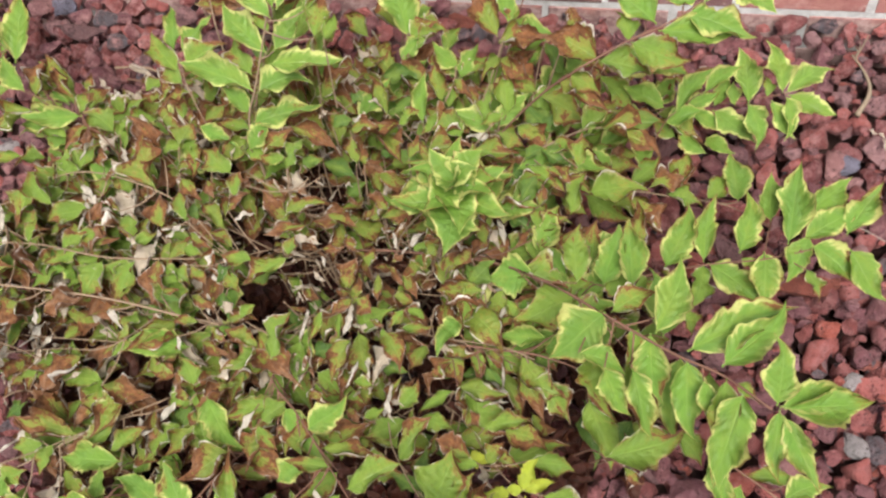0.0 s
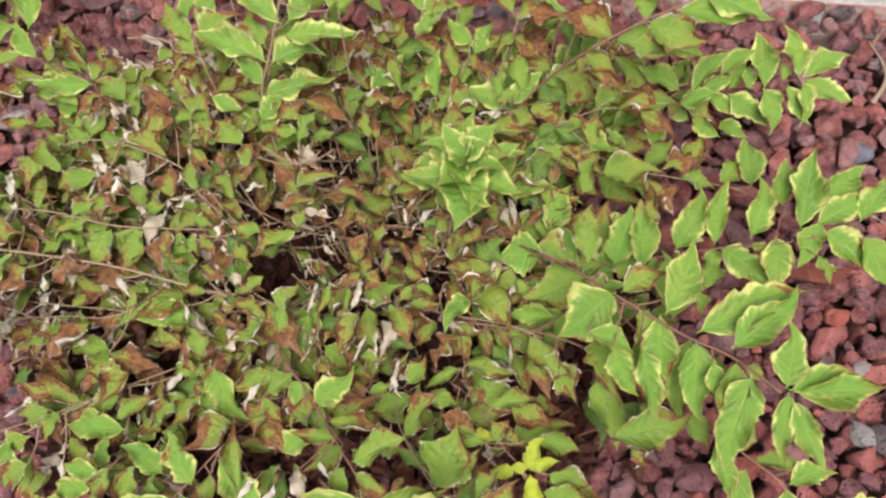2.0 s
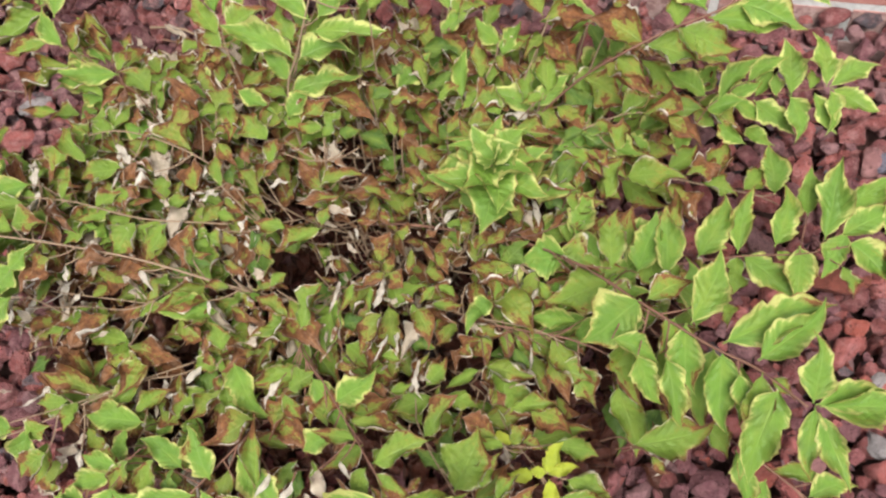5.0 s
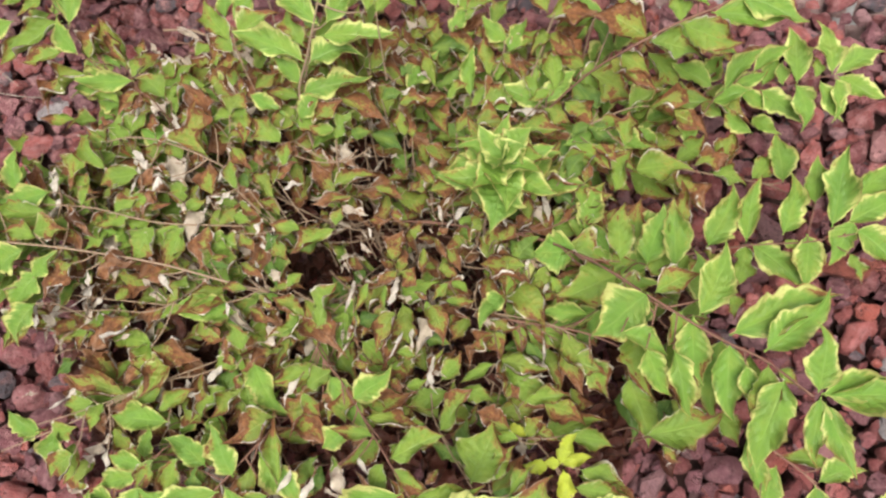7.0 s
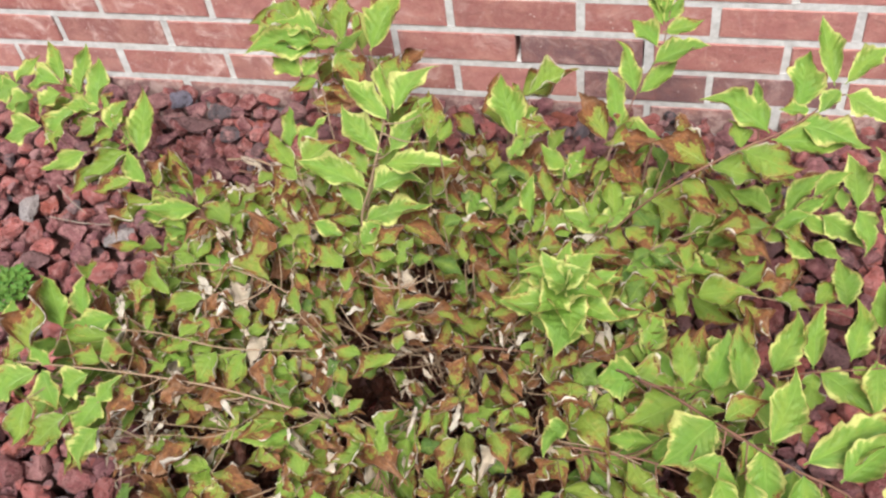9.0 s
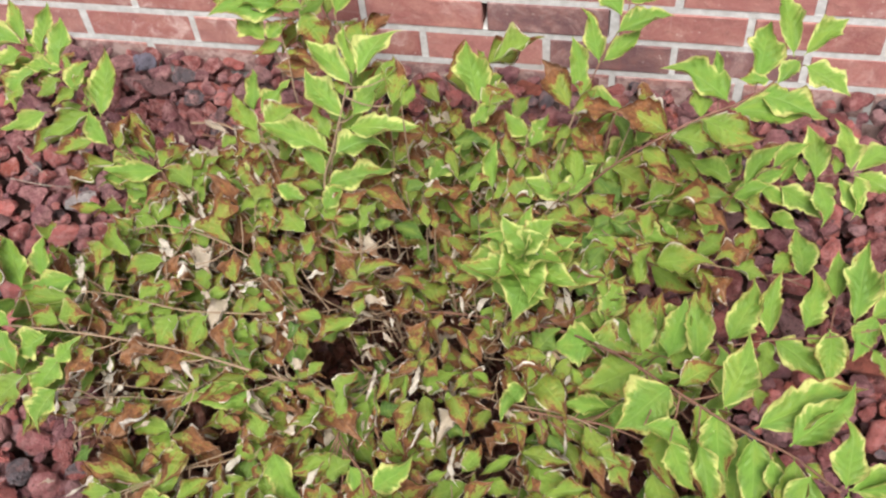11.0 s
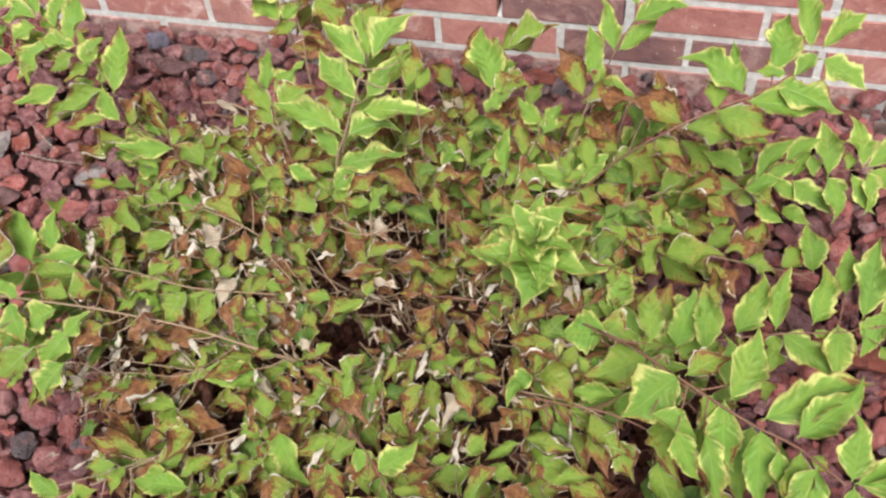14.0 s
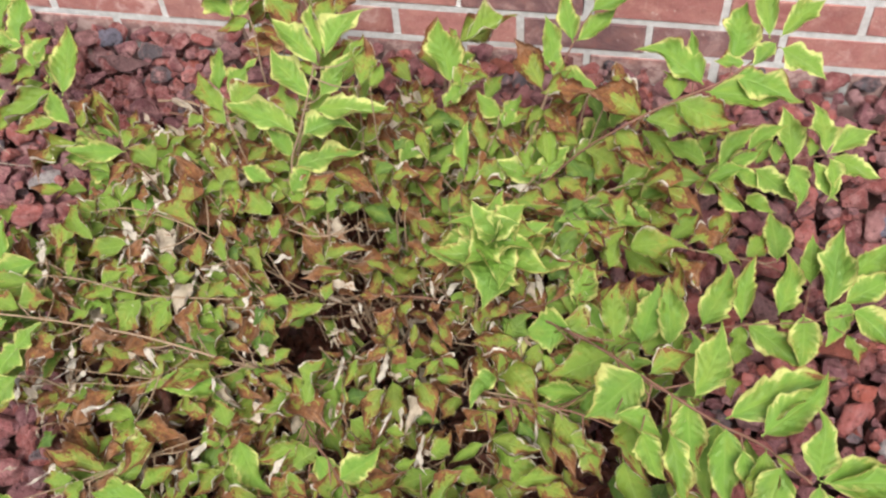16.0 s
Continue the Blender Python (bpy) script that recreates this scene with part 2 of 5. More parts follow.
LEAF_LOOKS["v"] = dict(greens=((0.112, 0.25, 0.042), (0.2, 0.368, 0.056)), rim=(0.6, 0.62, 0.22), rim_width=0.23, scorch=0.73, rust=RUST, edge_dry=0.34, singed=0.19)
LEAF_LOOKS["g"] = dict(greens=((0.13, 0.24, 0.039), (0.225, 0.345, 0.052)), rim=(0.57, 0.58, 0.28), rim_width=0.14, scorch=0.575, rust=RUST, edge_dry=0.57, spots=0.2, dry_width=0.14, singed=0.33)
# d: the shaded copy of g, its shade put into darker greens
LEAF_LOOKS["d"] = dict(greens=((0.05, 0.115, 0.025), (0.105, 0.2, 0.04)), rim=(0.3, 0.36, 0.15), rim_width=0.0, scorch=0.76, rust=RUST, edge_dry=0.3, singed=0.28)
LEAF_LOOKS["s"] = dict(greens=((0.14, 0.205, 0.038), (0.235, 0.305, 0.052)), rim=(0.47, 0.43, 0.19), rim_width=0.04, scorch=0.465, rust=RUST, edge_dry=0.54, spots=0.3, dry_width=0.14, singed=0.42)
LEAF_LOOKS["b"] = dict(greens=((0.12, 0.18, 0.03), (0.2, 0.22, 0.045)), rim=(0.42, 0.34, 0.22), rim_width=0.02, scorch=0.36, rust=RUST, edge_dry=0.62, dry_width=0.17, singed=0.42)
LEAF_LOOKS["w"] = dict(greens=((0.38, 0.3, 0.23), (0.62, 0.55, 0.47)), rim=(0.7, 0.65, 0.57), rim_width=0.2, scorch=0.66, rust=((0.26, 0.15, 0.09), (0.42, 0.28, 0.19), (0.4, 0.3, 0.2)), edge_dry=0.6, alive=0.1)
LEAF_LOOKS["k"] = dict(greens=((0.05, 0.17, 0.035), (0.13, 0.34, 0.06)), rim=(0.12, 0.3, 0.08), rim_width=0.05, scorch=0.95, rust=RUST, edge_dry=0.05)
LEAF_LOOKS["p"] = dict(greens=((0.46, 0.41, 0.35), (0.7, 0.66, 0.6)), rim=(0.78, 0.75, 0.69), rim_width=0.2, scorch=0.9, rust=((0.3, 0.18, 0.11), (0.46, 0.32, 0.23), (0.5, 0.4, 0.3)), edge_dry=0.4, alive=0.05)
# o: near-black red leaves that paint the deep shade low in the crown
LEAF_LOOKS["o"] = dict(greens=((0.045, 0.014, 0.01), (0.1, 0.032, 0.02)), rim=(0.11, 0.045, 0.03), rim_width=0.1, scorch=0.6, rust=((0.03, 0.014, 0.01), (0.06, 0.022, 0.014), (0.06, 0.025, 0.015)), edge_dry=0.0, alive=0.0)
LEAF_LOOKS["y"] = dict(greens=((0.42, 0.50, 0.04), (0.5, 0.56, 0.06)), rim=(0.6, 0.62, 0.12), rim_width=0.1, scorch=0.95, rust=RUST, edge_dry=0.1)
LEAF_MATS = {k: leaf_material("leaf_" + k, False, **look_) for k, look_ in LEAF_LOOKS.items()}
LEAF_MATS_FAR = {k: leaf_material("leaf_" + k, True, **look_) for k, look_ in LEAF_LOOKS.items()}
BRICK_PALE = brick_material(False, pale=True)
BRICK, BRICK_FAR, BRICK_DARK, MORTAR = brick_material(False), brick_material(True), brick_material(False, True), mortar_material()
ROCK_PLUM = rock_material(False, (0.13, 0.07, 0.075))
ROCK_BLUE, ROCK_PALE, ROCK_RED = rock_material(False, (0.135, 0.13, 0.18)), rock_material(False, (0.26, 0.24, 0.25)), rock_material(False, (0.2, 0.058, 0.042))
ROCK, ROCK_FAR, SOIL_AND_CORE_SHADE = rock_material(False), rock_material(True), soil_material()
BARK = bark_material("tan_bark", (0.15, 0.1, 0.065), (0.36, 0.26, 0.18))
BARK_RED = bark_material("young_red_bark", (0.115, 0.052, 0.037), (0.26, 0.14, 0.1))
BARK_GREY = bark_material("old_grey_bark", (0.13, 0.095, 0.066), (0.33, 0.27, 0.2))


# ---- mesh helpers ----
def mesh_of(name, bm, material, smooth=True):
    me = bpy.data.meshes.new(name)
    bm.to_mesh(me)
    bm.free()
    me.materials.append(material)
    if smooth:
        me.polygons.foreach_set("use_smooth", [True] * len(me.polygons))
    return me


def part(name, data, parent, m=None, label="", kind=""):
    """Links a mesh as one part under a thing or part; m is its pose in the parent's space."""
    ob = new(name, data)
    ob.parent = parent
    if m is not None:
        ob.matrix_local = m
    return tagged(ob, label=label, kind=kind)


def box(bm, x0, x1, y0, y1, z0, z1, bevel=0.0):
    made = bmesh.ops.create_cube(bm, size=1, matrix=Matrix.LocRotScale(
        ((x0 + x1) / 2, (y0 + y1) / 2, (z0 + z1) / 2), None, (x1 - x0, y1 - y0, z1 - z0)))["verts"]
    if bevel:
        edges = {e for v in made for e in v.link_edges}
        bmesh.ops.bevel(bm, geom=list(edges), offset=bevel, segments=1, affect="EDGES")


# ---- ground ----
GROUND = -0.07
bm = bmesh.new()
bmesh.ops.create_grid(bm, x_segments=2, y_segments=2, size=60)
for v in bm.verts:
    v.co.z = GROUND
ground = tagged(new("ground", mesh_of("ground", bm, SOIL_AND_CORE_SHADE, False)), "dark red grit bed under loose lava rock", "ground", kind="structure")

# ---- brick wall ----
BW, BH, JOINT = 0.2033, 0.0677, 0.012
Z_BED = 0.04 - 3 * BH
COURSES = 38
wall = tagged(new("wall_north"), "red brick wall in running bond with grey mortar", "wall", kind="structure")
bm = bmesh.new()
box(bm, -3.95, 4.4, 0.096, 0.30, -0.35, Z_BED + COURSES * BH - 0.004)
# dark grit tone on the core paints the shade behind the lost mortar
part("wall_core", mesh_of("wall_core", bm, SOIL_AND_CORE_SHADE, False), wall)


def brick_mesh(seed):
    rnd = random.Random(seed)
    bm = bmesh.new()
    box(bm, -(BW - JOINT) / 2, (BW - JOINT) / 2, 0, 0.09, 0, BH - JOINT)
    front = [e for e in bm.edges if all(v.co.y < 0.01 for v in e.verts)]
    bmesh.ops.bevel(bm, geom=front, offset=0.0016, segments=1, affect="EDGES")
    for v in bm.verts:
        v.co += Vector((rnd.uniform(-1, 1) * 0.0009, rnd.uniform(-1, 1) * 0.0006, rnd.uniform(-1, 1) * 0.0009))
    return mesh_of("brick", bm, BRICK, False)


BRICK_SHAPES = [brick_mesh(s) for s in range(6)]
DARK_BRICK = brick_mesh(9)
DARK_BRICK.materials[0] = BRICK_DARK
PALE_SHAPES = [brick_mesh(s + 20) for s in range(4)]
for me in PALE_SHAPES:
    me.materials[0] = BRICK_PALE
rnd = random.Random(5)
far_v, far_f = [], []


def add_mesh_copy(verts, faces, me, m):
    """Appends a transformed copy of a mesh to plain lists."""
    n = len(verts)
    verts.extend(m @ v.co for v in me.vertices)
    faces.extend(tuple(n + i for i in p.vertices) for p in me.polygons)


mortar_v, mortar_f = [], []
bm = bmesh.new()
box(bm, -0.5, 0.5, 0.0, 1.0, 0.0, 1.0)
unit_box = mesh_of("unit_box", bm, MORTAR, False)
for c in range(COURSES):
    z = Z_BED + c * BH + JOINT / 2
    shift = 0.5 if c % 2 else 1.03
    for i in range(-19, 22):
        x = (i + shift) * BW
        m = Matrix.Translation((x + rnd.uniform(-1, 1) * 0.0015, rnd.uniform(-0.001, 0.0015), z + rnd.uniform(-1, 1) * 0.0006))
        if (c, i) == (4, 0):
            m = Matrix.Translation((-0.0058, 0, 0)) @ m
        near = 1 <= c <= 8 and -6 <= i <= 6
        if near:
            dark = (c, i) in ((3, 1), (3, 2), (4, 0), (6, -3))
            pale = i <= -3 or c == 3 and i <= -1
            part("brick", DARK_BRICK if dark else PALE_SHAPES[rnd.randrange(4)] if pale else BRICK_SHAPES[rnd.randrange(6)], wall, m)
        else:
            add_mesh_copy(far_v, far_f, BRICK_SHAPES[rnd.randrange(6)], m)
        # the upright joint at the brick's right end; two of them have lost their mortar
        gone = c == 4 and i in (-5, -1)
        jx = x + BW / 2
        if gone:
            half, side, back = (0.003, 0.5, 0.05) if i == -1 else (0.009, -0.5, 0.004)
            jm = Matrix.LocRotScale((jx + side * (JOINT - half), back, z - 0.004), None, (half, 0.06, BH * 0.99))
        else:
            jm = Matrix.LocRotScale((jx, 0.0022 + rnd.uniform(-0.0008, 0.0008), z - 0.004), None, (JOINT + 0.004, 0.085, BH * 0.99))
        add_mesh_copy(mortar_v, mortar_f, unit_box, jm)
    bed = Matrix.LocRotScale((0.2, 0.0014, z - JOINT - 0.001), None, (8.4, 0.086, JOINT + 0.002))
    add_mesh_copy(mortar_v, mortar_f, unit_box, bed)
for name, vv, ff, mat in (("far_bricks", far_v, far_f, BRICK_FAR), ("mortar", mortar_v, mortar_f, MORTAR)):
    me = bpy.data.meshes.new(name)
    me.from_pydata(vv, [], ff)
    me.materials.append(mat)
    part(name, me, wall, kind="stuff", label="pale grey mortar joints" if name == "mortar" else "red bricks")

# ---- lava rock ----
def rock_mesh(seed, name="rock", fine=2):
    """A broken, pitted stone: a ball cut by a few planes, then roughened."""
    rnd = random.Random(seed)
    bm = bmesh.new()
    bmesh.ops.create_icosphere(bm, subdivisions=fine, radius=1)
    cuts = [(Vector((rnd.gauss(0, 1), rnd.gauss(0, 1), rnd.gauss(0, 1))).normalized(), rnd.uniform(0.44, 0.72)) for _ in range(11)]
    off = Vector((rnd.uniform(-50, 50), rnd.uniform(-50, 50), 0))
    sx, sy, sz = rnd.uniform(0.85, 1.3), rnd.uniform(0.8, 1.0), rnd.uniform(0.6, 0.85)
    for v in bm.verts:
        p = v.co.copy()
        for n, d in cuts:
            over = p.dot(n) - d
            if over > 0:
                p -= n * over * 0.95
        p *= 1 + 0.2 * noise.noise(p * 1.6 + off) + 0.11 * noise.noise(p * 3.8 + off) + 0.08 * noise.noise(p * 8.0 + off)
        v.co = Vector((p.x * sx, p.y * sy, p.z * sz)) * 1.1
    me = mesh_of(name, bm, ROCK)
    me.set_sharp_from_angle(angle=radians(40))
    return me


FINE_SHAPES = [rock_mesh(s, fine=3) for s in range(20)]
ROCK_SHAPES = [rock_mesh(s) for s in range(14)]
SMALL_SHAPES = [rock_mesh(s + 40, fine=1) for s in range(14)]
rnd = random.Random(11)
spots, grid_cells = [], {}
CELL = 0.05


def free_at(x, y, r, tight):
    cx, cy = int(math.floor(x / CELL)), int(math.floor(y / CELL))
    for i in range(cx - 2, cx + 3):
        for j in range(cy - 2, cy + 3):
            for (x2, y2, r2) in grid_cells.get((i, j), ()):
                if (x - x2) ** 2 + (y - y2) ** 2 < ((r + r2) * tight) ** 2:
                    return False
    return True


for radius_lo, radius_hi, tries, tight in ((0.0185, 0.0245, 7000, 0.8), (0.0125, 0.017, 40000, 0.8), (0.0075, 0.011, 26000, 0.78)):
    for _ in range(tries):
        x, y, r = rnd.uniform(-1.5, 1.7), rnd.uniform(-1.65, -0.012), rnd.uniform(radius_lo, radius_hi)
        r *= 1.1 if x < -0.05 else 1.0
        if y + r * 0.8 > 0 or not free_at(x, y, r, tight):
            continue
        grid_cells.setdefault((int(math.floor(x / CELL)), int(math.floor(y / CELL))), []).append((x, y, r))
        spots.append((x, y, r))


def swell(x, y):
    return 0.012 * noise.noise(Vector((x * 5, y * 5, 3))) + 0.006 * noise.noise(Vector((x * 14, y * 14, 8)))


def lift(x, y):
    """The stones lie banked against the wall, higher at its west end."""
    return 0.006 + 0.03 * min(1, max(0.4, (1.25 - x) / 0.5)) * min(1, max(0, (y + 0.3) / 0.24))


rock_v, rock_f, singles = [], [], 0
for x, y, r in spots:
    z = swell(x, y) + rnd.uniform(-0.008, 0.006) - r * 0.42 + lift(x, y)
    turn = Euler((rnd.uniform(-0.5, 0.5), rnd.uniform(-0.5, 0.5), rnd.uniform(0, 6.3))).to_matrix().to_4x4()
    m = Matrix.Translation((x, y, z)) @ turn @ Matrix.Diagonal((r, r, r, 1))
    open_bed = (x < -0.25 and y > -0.75) or (x > 0.5 and y > -0.95) or y > -0.22
    if r > 0.0118 and open_bed and -0.85 < x < 1.0 and singles < 300:
        part("rock", FINE_SHAPES[rnd.randrange(20)], ground, m)
        singles += 1
    else:
        close = -0.9 < x < 1.0 and y > -1.1 and r > 0.0118 and (x - 0.1) ** 2 / 0.1 + (y + 0.6) ** 2 / 0.05 > 1
        shapes = FINE_SHAPES if close else ROCK_SHAPES if abs(x) < 1.1 and y > -1.2 else SMALL_SHAPES
        add_mesh_copy(rock_v, rock_f, shapes[rnd.randrange(14)], m)
# a lower layer that fills the gaps
for _ in range(30000):
    x, y, r = rnd.uniform(-3.9, 4.3), rnd.uniform(-2.15, -0.02), rnd.uniform(0.016, 0.026)
    m = Matrix.Translation((x, y, swell(x, y) - 0.02 - r * 0.6 + lift(x, y))) @ Euler((rnd.uniform(0, 6), rnd.uniform(0, 6), 0)).to_matrix().to_4x4() @ Matrix.Diagonal((r, r, r, 1))
    add_mesh_copy(rock_v, rock_f, SMALL_SHAPES[rnd.randrange(14)], m)
# the bed goes on along the wall and behind the path
for _ in range(36000):
    x, y, r = rnd.uniform(-3.9, 4.3), rnd.uniform(-2.3, -0.03), rnd.uniform(0.011, 0.027)
    if -1.48 < x < 1.68 and y > -1.63 or y < -2.15 + 0.12 * noise.noise(Vector((x * 3, 1, 4))):
        continue
    m = Matrix.Translation((x, y, swell(x, y) - 0.008 - r * 0.4 + rnd.uniform(-0.008, 0.006))) @ Euler((rnd.uniform(0, 6), rnd.uniform(0, 6), 0)).to_matrix().to_4x4() @ Matrix.Diagonal((r, r, r, 1))
    add_mesh_copy(rock_v, rock_f, SMALL_SHAPES[rnd.randrange(14)], m)
me = bpy.data.meshes.new("gravel")
me.from_pydata(rock_v, [], rock_f)
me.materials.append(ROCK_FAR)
me.polygons.foreach_set("use_smooth", [True] * len(me.polygons))
me.set_sharp_from_angle(angle=radians(40))
part("gravel", me, ground, kind="stuff", label="loose dark red lava rock")

# ---- shrub ----
def leaf_mesh(kind, seed, material):
    """A toothed, ovate blade of length 1 along y: cupped, arched, ruffled along the margin, its dry edges rolled up."""
    rnd = random.Random(seed * 31 + ord(kind))
    tired = {"s": 0.7, "b": 1.0, "w": 0.9, "p": 0.45, "o": 0.8, "g": 0.5, "d": 0.4}.get(kind, 0.16)
    wide = {"v": 0.276, "g": 0.288, "d": 0.29, "s": 0.29, "b": 0.265, "w": 0.11, "p": 0.07, "o": 0.32, "y": 0.27, "k": 0.3, "n": 0.25}[kind] * rnd.uniform(0.9, 1.1)
    if kind == "w" and seed % 3 == 0:
        wide *= 1.45
    ragged = {"s": 0.2, "b": 0.36, "w": 0.18, "g": 0.16}.get(kind, 0.03)
    cup = rnd.uniform(0.25, 0.75) + tired * rnd.uniform(0.0, 1.1)
    arch = rnd.uniform(0.2, 0.9) + tired * rnd.uniform(-0.2, 1.1)
    wave = (0.125 + 0.1 * tired) * rnd.uniform(0.6, 1.4)
    fold = rnd.uniform(0.08, 0.42)
    hook, nod = rnd.uniform(-0.16, 0.16), rnd.uniform(-0.05, 0.06) * (1 + tired)
    puff = rnd.uniform(14, 20)
    pace = rnd.uniform(8.5, 15.0)
    bend = rnd.uniform(-0.1, 0.1) * (1 + tired) + (rnd.choice((-0.22, 0.2)) if kind == "p" else 0)
    twist = rnd.uniform(-0.7, 0.7) * (1 + 0.9 * tired)
    lop = (rnd.uniform(0.86, 1.08), rnd.uniform(0.86, 1.08))
    roll = [rnd.uniform(0.0, 0.06) + (rnd.uniform(0.15, 0.6) * tired if rnd.random() < 0.65 else 0) for _ in range(2)]
    ph1, ph2 = rnd.uniform(0, 6.3), rnd.uniform(0, 6.3)
    cols = (-1.0, -0.82, -0.42, 0.0, 0.42, 0.82, 1.0)
    skew, full, drawn = rnd.uniform(0.72, 0.88), rnd.uniform(0.78, 1.0), rnd.uniform(0.55, 0.8)
    odd = [rnd.uniform(0.3, 1.7) for _ in range(20)]
    teeth, tooth = rnd.uniform(4.5, 6.5), 0.24 if kind in "nvgsy" else 0.14
    rows = 21
    bm = bmesh.new()
    uvs, grid = {}, []
    for r in range(rows + 1):
        v = r / rows
        q = max(0.0, (v - 0.05) / 0.95)
        w = wide * max(0.0, math.sin(math.pi * q ** skew)) ** full
        w *= 1 - drawn * max(0.0, (q - 0.5) / 0.5) ** 1.1
        w = max(w, 0.012 if v < 0.5 else 0.002)
        line = []
        for u in cols:
            far = u > 0
            saw = (q * teeth + (0.37 if far else 0.0)) % 1.0
            edge = 1 + tooth * odd[int(q * teeth) + 10 * far] * (saw - 0.6) * math.sin(math.pi * q)
            if abs(u) == 1:
                edge += rnd.uniform(-0.05, 0.05) - (ragged * rnd.random() if rnd.random() < 0.35 else 0)
            swing = 0.18 * math.sin(pace * 0.7 * v + (ph2 if far else ph1))
            ww = w * lop[far] * (1 + swing) * (1 + (edge - 1) * abs(u) ** 3)
            a = cup * abs(u)
            x = math.copysign(math.sin(a) / cup * ww, u) if u else 0.0
            z = (1 - math.cos(a)) / cup * ww + fold * abs(u) * ww
            z += 0.018 * math.sin(puff * v - 3.0 * abs(u) + (ph2 if far else ph1)) * math.sin(math.pi * abs(u)) * (w / wide)
            z += wave * abs(u) ** 2.5 * math.sin(pace * v + (ph1 if far else ph2)) * (w / wide)
            if abs(u) == 1:
                x -= math.copysign(roll[far] * ww * 0.5, u)
                z += roll[far] * ww * 0.6
            t = twist * (v - 0.3)
            x, z = x * math.cos(t) - z * math.sin(t), x * math.sin(t) + z * math.cos(t)
            y = math.sin(arch * v) / arch
            z2 = -(1 - math.cos(arch * v)) / arch
            c, s = math.cos(arch / 2), math.sin(arch / 2)
            y, z2 = y * c - z2 * s, y * s + z2 * c
            tip = max(0.0, v - 0.62) ** 2 / 0.1444
            vert = bm.verts.new((x + bend * v * v + hook * tip, y, z + z2 - nod * tip))
            uvs[vert] = ((u + 1) / 2, v)
            line.append(vert)
        grid.append(line)
    layer = bm.loops.layers.uv.new("UVMap")
    for a, b in zip(grid, grid[1:]):
        for i in range(len(cols) - 1):
            f = bm.faces.new((a[i], a[i + 1], b[i + 1], b[i]))
            for loop in f.loops:
                loop[layer].uv = uvs[loop.vert]
    return mesh_of("leaf", bm, material)


LEAF_SHAPES = {k: [leaf_mesh(k, s, LEAF_MATS[k]) for s in range(10)] for k in LEAF_LOOKS}
BARKS = {"tan": BARK, "red": BARK_RED, "grey": BARK_GREY}
shrub = tagged(new("shrub"), "spreading shrub with yellow-edged green leaves, many scorched brown", "shrub")
shrub.location = (0.125, -0.53, 0.0)
ROOT = Vector(shrub.location)
leaf_rnd = random.Random(77)
loose = {k: ([], [], []) for k in LEAF_LOOKS}


def spline(points, steps=7):
    """A smooth line through the points."""
    p = [Vector(q) for q in points]
    p = [2 * p[0] - p[1], *p, 2 * p[-1] - p[-2]]
    out = []
    for a, b, c, d in zip(p, p[1:], p[2:], p[3:]):
        for k in range(steps):
            u = k / steps
            out.append(0.5 * (2 * b + (c - a) * u + (2 * a - 5 * b + 4 * c - d) * u * u + (3 * b - a - 3 * c + d) * u ** 3))
    return out + [p[-2]]


def tube(bm, line, r0, r1, sides=6):
    """A tapered, slightly knotty tube along a line of points."""
    rings = []
    for i, q in enumerate(line):
        ahead = (line[min(i + 1, len(line) - 1)] - line[max(i - 1, 0)]).normalized()
        across = ahead.orthogonal().normalized()
        other = ahead.cross(across)
        r = r0 + (r1 - r0) * i / (len(line) - 1)
        if i % 5 == 0:
            r *= 1.16
        rings.append([bm.verts.new(q + (across * math.cos(k * 2 * math.pi / sides) + other * math.sin(k * 2 * math.pi / sides)) * r) for k in range(sides)])
    for a, b in zip(rings, rings[1:]):
        for k in range(sides):
            bm.faces.new((a[k], a[(k + 1) % sides], b[(k + 1) % sides], b[k]))
    bm.faces.new(rings[-1])


def leaf_pose(at, az, el, size, rnd, broad=None):
    """A leaf's pose from its heading and rise; one with a known width faces up and a little to the path."""
    y = Vector((math.cos(radians(el)) * math.cos(radians(az)), math.cos(radians(el)) * math.sin(radians(az)), math.sin(radians(el))))
    stray = 0.28 if broad is None else 0.1
    n = Vector((rnd.gauss(0, stray), -0.35 + rnd.gauss(0, stray), 1.0))
    x = y.cross(n).normalized()
    z = x.cross(y)
    m = Matrix((x, y, z)).transposed().to_4x4()
    return Matrix.Translation(at) @ m @ Matrix.Diagonal((size * (broad or 100) / 100, size, size, 1))


def add_loose(kind, m):
    verts, faces, uvs = loose[kind]
    me = LEAF_SHAPES[kind][leaf_rnd.randrange(10)]
    add_mesh_copy(verts, faces, me, m)
    uvs.extend(c for d in me.uv_layers[0].data for c in d.uv)


# holes in the crown through which the stems and the dark bed show, in millimetres at 0.2 m: x, y, radius
HOLES = [(-27, -511, 25), (63, -530, 33), (3, -609, 33), (35, -700, 38), (86, -629, 33), (235, -776, 37), (321, -818, 36), (-148, -753, 28), (-143, -840, 27), (-55, -832, 31), (380, -762, 30), (406, -554, 26), (211, -656, 22), (233, -706, 23), (-41, -805, 23), (-83, -780, 22), (136, -621, 26), (-271, -862, 48), (-225, -902, 46), (-287, -899, 55), (386, -819, 35), (453, -881, 52), (144, -914, 27), (44, -900, 33), (208, -837, 26)]


def bare(x, y, z):
    """Whether a place lies in a hole; the holes lean towards the path."""
    k = (z - 0.2) / 1.05
    for hx, hy, r in HOLES:
        px, py = hx / 1000 + (0.37 - hx / 1000) * k, hy / 1000 + (-1.31 - hy / 1000) * k
